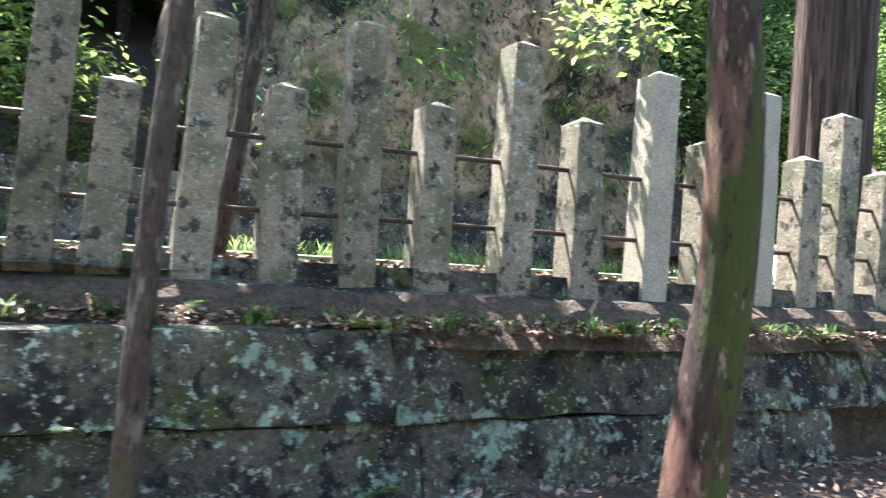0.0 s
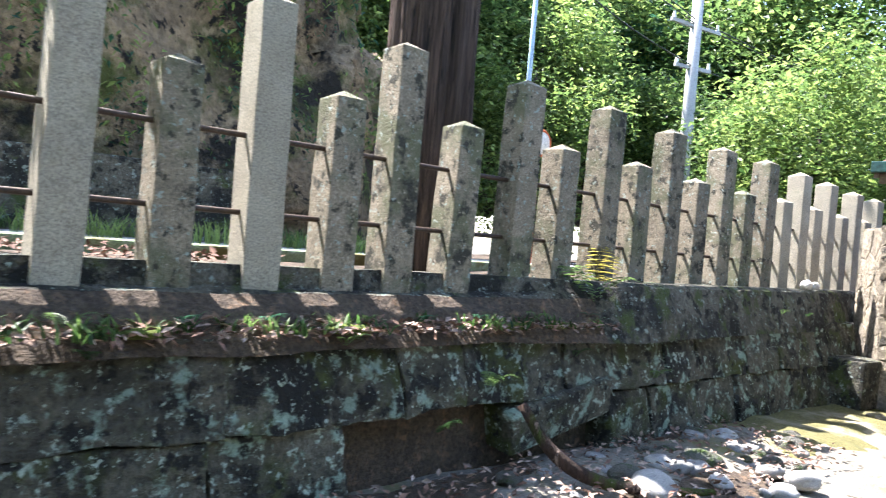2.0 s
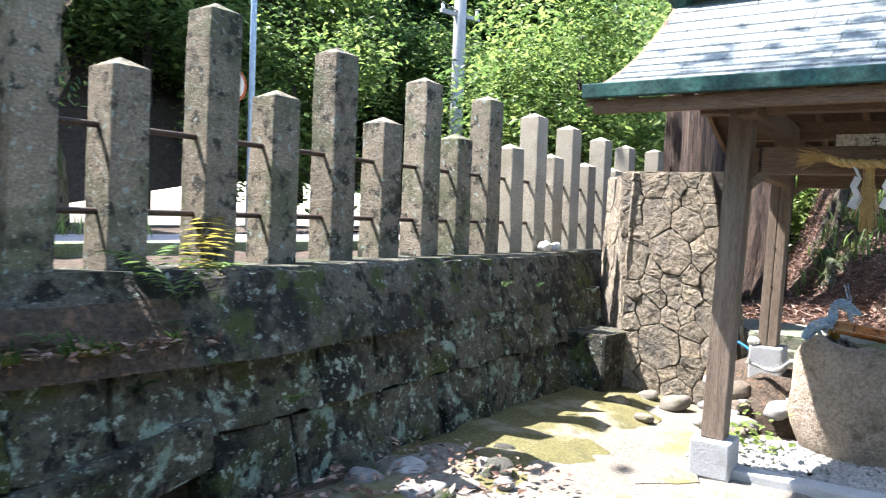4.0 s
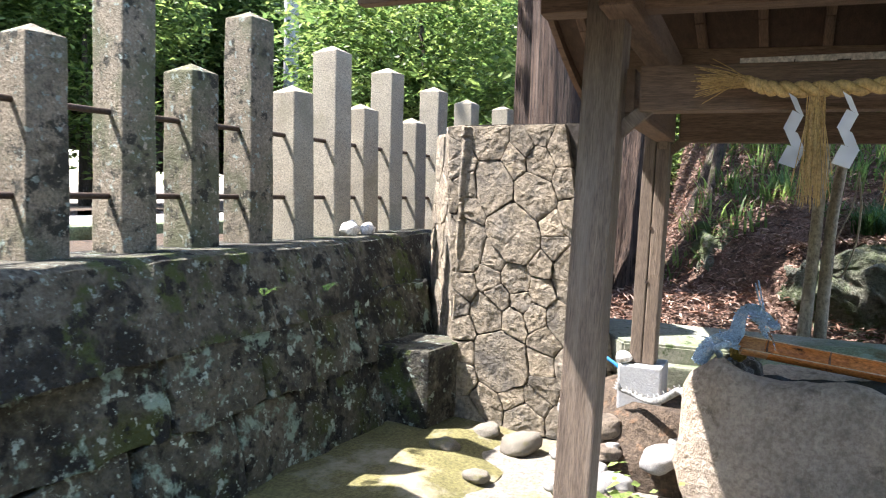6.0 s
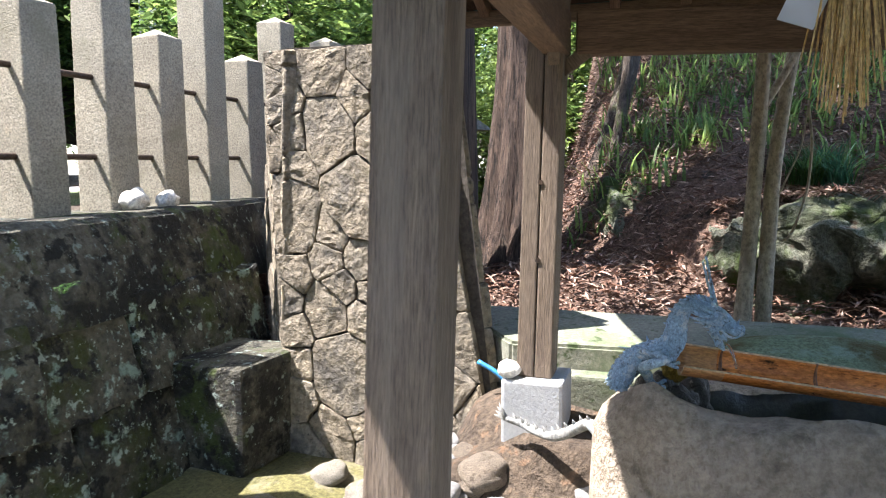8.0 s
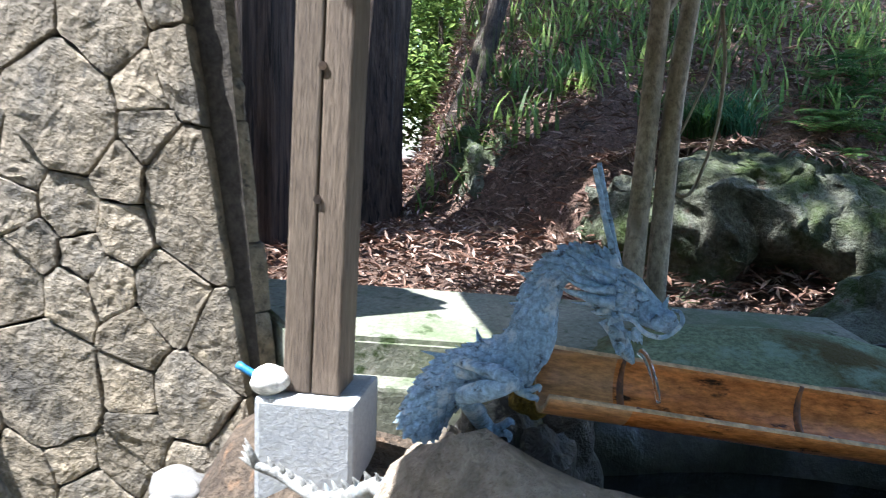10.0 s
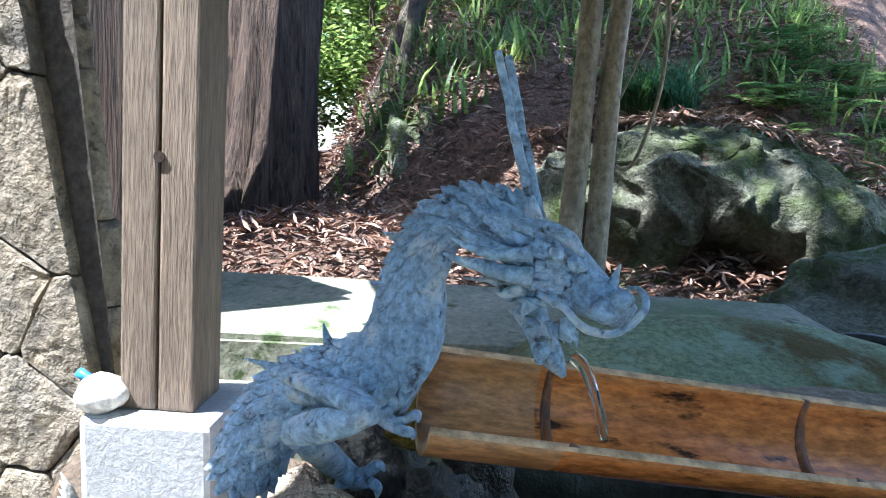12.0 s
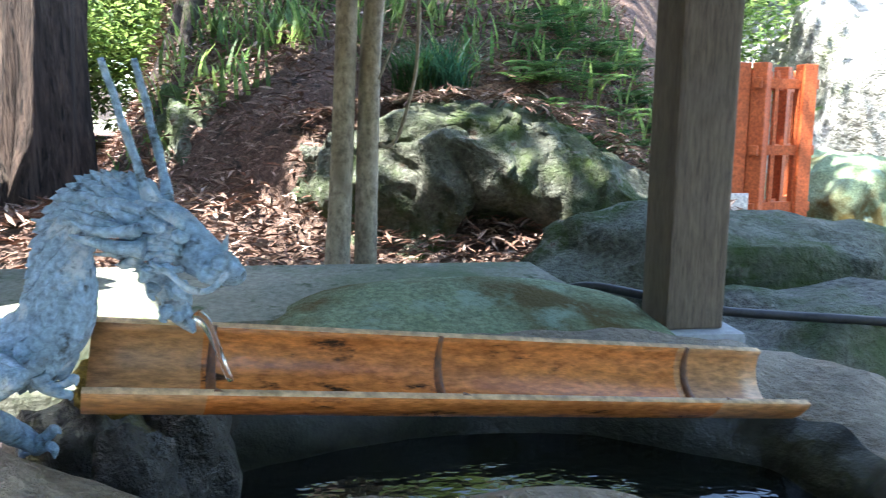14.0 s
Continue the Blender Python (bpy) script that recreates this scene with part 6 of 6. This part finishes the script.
for x, y, z, s in ((17.6, 12.2, 0.5, 0.9), (19.0, 7.6, 0.2, 0.8), (18.5, 6.5, 0.5, 0.9), (23.5, 13, 0.5, 1.1), (-1.0, 10.5, 0.8, 0.9), (1.5, 11.5, 0.8, 0.9), (-4, 11, 0.5, 1.0), (22.5, 7, 0.5, 1.0), (25.5, 9, 0.5, 1.2), (22, 3.6, 0.0, 0.8), (25, 5.5, 0.0, 1.1), (24, 2.2, 0.5, 0.8), (28, 3.8, 0.0, 1.2), (20.2, 5.0, -0.3, 0.6), (27, 0.5, 3.0, 1.2), (24.5, -2.0, 2.5, 1.1), (29, -5, 2.0, 1.4), (23, -4.5, 1.0, 0.8), (31, 8, 0, 1.6), (31, 2, 1, 1.6), (36, 6, 3, 2.2), (35, 11, 3, 2.2), (38, 0, 3, 2.4), (29, 14, 2, 1.8), (33, 17, 4, 2.2)):
    copy_thing(PROTO[int(r.integers(0, 2))], pose(x, y, z, 0, 0, float(r.uniform(0, 360)))).scale = (s, s, s)
# unseen woods added behind the path, to hold sky light off the wall and pavilion
for k in range(9):
    x, y, s = -7 + 2.2 * k, -4.6 - 1.3 * (k % 2) - float(r.uniform(0, 1)), float(r.uniform(1.1, 1.5))
    copy_thing(PROTO[int(r.integers(0, 3))], pose(x, y, -1.2 + 0.3 * (k % 3), 0, 0, float(r.uniform(0, 360)))).scale = (s, s, s)
# more unseen trees added at the left end, closing off the open sky
for x, y, s in ((-5.5, 1.5, 1.3), (-6.5, 4.5, 1.3), (-6, -1.5, 1.3), (-4, 7.8, 1.1)):
    copy_thing(PROTO[int(r.integers(0, 3))], pose(x, y, -0.6, 0, 0, float(r.uniform(0, 360)))).scale = (s, s, s)
for t in PROTO:
    for o in (*t.children_recursive, t):
        bpy.data.objects.remove(o)
# hanging plants on the cliff
cliff_tree = BVHTree.FromPolygons([q.co + cliff.location for q in cliff.data.vertices], [tuple(q.vertices) for q in cliff.data.polygons])
pts = []
for x, z in zip(r.uniform(3.6, 12.4, 260), 5.6 - 3.6 * r.uniform(0, 1, 260) ** 1.5):
    hit = cliff_tree.ray_cast(Vector((x, 6.0, z)), Vector((0, 1, 0)))[0]
    if hit and noise.noise(Vector((x * 0.8, z * 0.8, 3))) > -0.12:
        pts.append((hit.x, hit.y - 0.1, hit.z))
v, f, ix = leaf_cloud("cliff_plants", pts, 6500, 0.3, 0.11, [M_LEAF[1], M_LEAF[3], M_LEAF[0]], 0.35, 71, 0.7)
tagged(solid("cliff_plants", v, f, [M_LEAF[1], M_LEAF[3], M_LEAF[0]], index=ix), "leafy plants hanging over the cliff", "plants", kind="stuff")

v, f, ix = leaf_cloud("leaf_spray", crown_pts(5.75, 4.6, 2.72, 0.5, 0.25, 0.1, 12, 12), 260, 0.12, 0.085, [M_LEAF[0]], 0.45, 73, 0.3, 5)
spray = solid("leaf_spray", v, f, M_LEAF[0])
tagged(spray, "spray of bright yellow-green maple leaves overhead", "foliage", kind="stuff")

# utility poles and wires
pole = thing("utility_pole", pose(21.5, 10.9, 0), "grey concrete utility pole with crossarms", "utility pole")
v, f = sweep([(0, 0, 0), (0, 0, 9.5)], [0.17, 0.12], 14)
solid("pole", v, f, M_POLE, pole, smooth=True)
for z, w in ((6.85, 1.7), (5.85, 1.1)):
    beam("crossarm", (-w / 2, 0.15, z), (w / 2, -0.15, z), 0.09, 0.09, M_POLE, pole)
    for s in (-0.45, 0.45):
        v, f = sweep([(w * s, -0.3 * s, z + 0.05), (w * s, -0.3 * s, z + 0.2)], [0.05, 0.03], 8)
        solid("insulator", v, f, M_SHELL, pole)
pole2 = thing("metal_pole", pose(14.2, 9.5, 1.0), "thin pale blue metal pole by the road", "pole")
v, f = sweep([(0, 0, 0), (0, 0, 6)], [0.045, 0.04], 12)
solid("pole", v, f, M_BLUEPOLE, pole2, smooth=True)
for k, (z, dz) in enumerate(((7.0, 0.6), (6.9, 0.35), (5.9, 0.2))):
    v, f = sweep(curve_pts([(21.5, 10.9, z), (17.5, 10.2, z + dz * 0.4 - 0.1), (12.5, 9.5, z + dz * 2.6)], 30), [0.014], 6)
    tagged(solid("power_line", v, f, M_HOSE, smooth=True), "black overhead power line", "wire", "overhead wires")
    v, f = sweep(curve_pts([(21.5, 10.9, z), (26, 10.0, z - 0.3), (32, 9.0, z + dz)], 30), [0.014], 6)
    tagged(solid("power_line", v, f, M_HOSE, smooth=True), "black overhead power line", "wire", "overhead wires")

# vermilion shrine fence beyond the boulders
gate = thing("vermilion_fence", pose(15.76, -1.31, 0.24, 0, 0, -48), "vermilion painted wooden lattice fence", "fence")
for k in range(3):
    part("post", box_bm(0.09, 0.09, 1.1, 0.006, (-0.45 + 0.45 * k, 0, 0)), M_RED, gate)
for z in (0.2, 0.55, 0.95):
    part("rail", box_bm(1.05, 0.045, 0.06, 0.004, (0, 0, z)), M_RED, gate)
for k in range(6):
    part("slat", box_bm(0.025, 0.025, 0.98, 0.003, (-0.4 + 0.16 * k, 0.01, 0.08)), M_RED, gate)
gate2 = copy_thing(gate, pose(15.5, -0.86, 0.24, 0, 0, 92))
note = part("notice_board", box_bm(0.16, 0.015, 0.22, 0.003), M_SIGN)
note.matrix_world = pose(15.36, -0.8, 0.35, 0, 0, 92)
tagged(note, "white notice board with a red band", "sign")

v, f, ix = leaf_cloud("shrub", crown_pts(18.6, -2.7, 1.7, 1.1, 0.8, 1.2, 30, 31), 3600, 0.4, 0.09, [M_LEAF[1], M_LEAF[0]], 0.5, 74)
shrub = thing("shrub", Matrix.Identity(4), "green leafy shrub behind the vermilion fence", "shrub")
solid("leaves", v, f, [M_LEAF[1], M_LEAF[0]], shrub, index=ix)
v, f = sweep(curve_pts([(18.7, -2.7, -0.2), (18.6, -2.7, 0.9), (18.8, -2.6, 2.2)], 12), [0.07, 0.05, 0.02], 9)
solid("stem", v, f, M_BARK_GREY, shrub, smooth=True)

# round traffic mirror by the road
mirror = thing("traffic_mirror", pose(11.6, 6.9, 0.9), "round orange-rimmed traffic mirror on a thin pole", "traffic mirror")
v, f = sweep([(0, 0, 0), (0, 0, 1.6)], [0.03, 0.03], 10)
solid("pole", v, f, M_RED, mirror, smooth=True)
v, f = sweep([(0.14 * math.cos(6.283 * k / 28), -0.05, 1.54 + 0.14 * math.sin(6.283 * k / 28)) for k in range(29)], [0.02], 7)
solid("rim", v, f, M_RED, mirror, smooth=True)
bm = bmesh.new()
bmesh.ops.create_uvsphere(bm, u_segments=24, v_segments=8, radius=0.14)
for q in bm.verts:
    q.co = Vector((q.co.x, -0.05 + q.co.z * 0.25, 1.54 + q.co.y))
part("shell", bm, M_SHELL, mirror, smooth=True)

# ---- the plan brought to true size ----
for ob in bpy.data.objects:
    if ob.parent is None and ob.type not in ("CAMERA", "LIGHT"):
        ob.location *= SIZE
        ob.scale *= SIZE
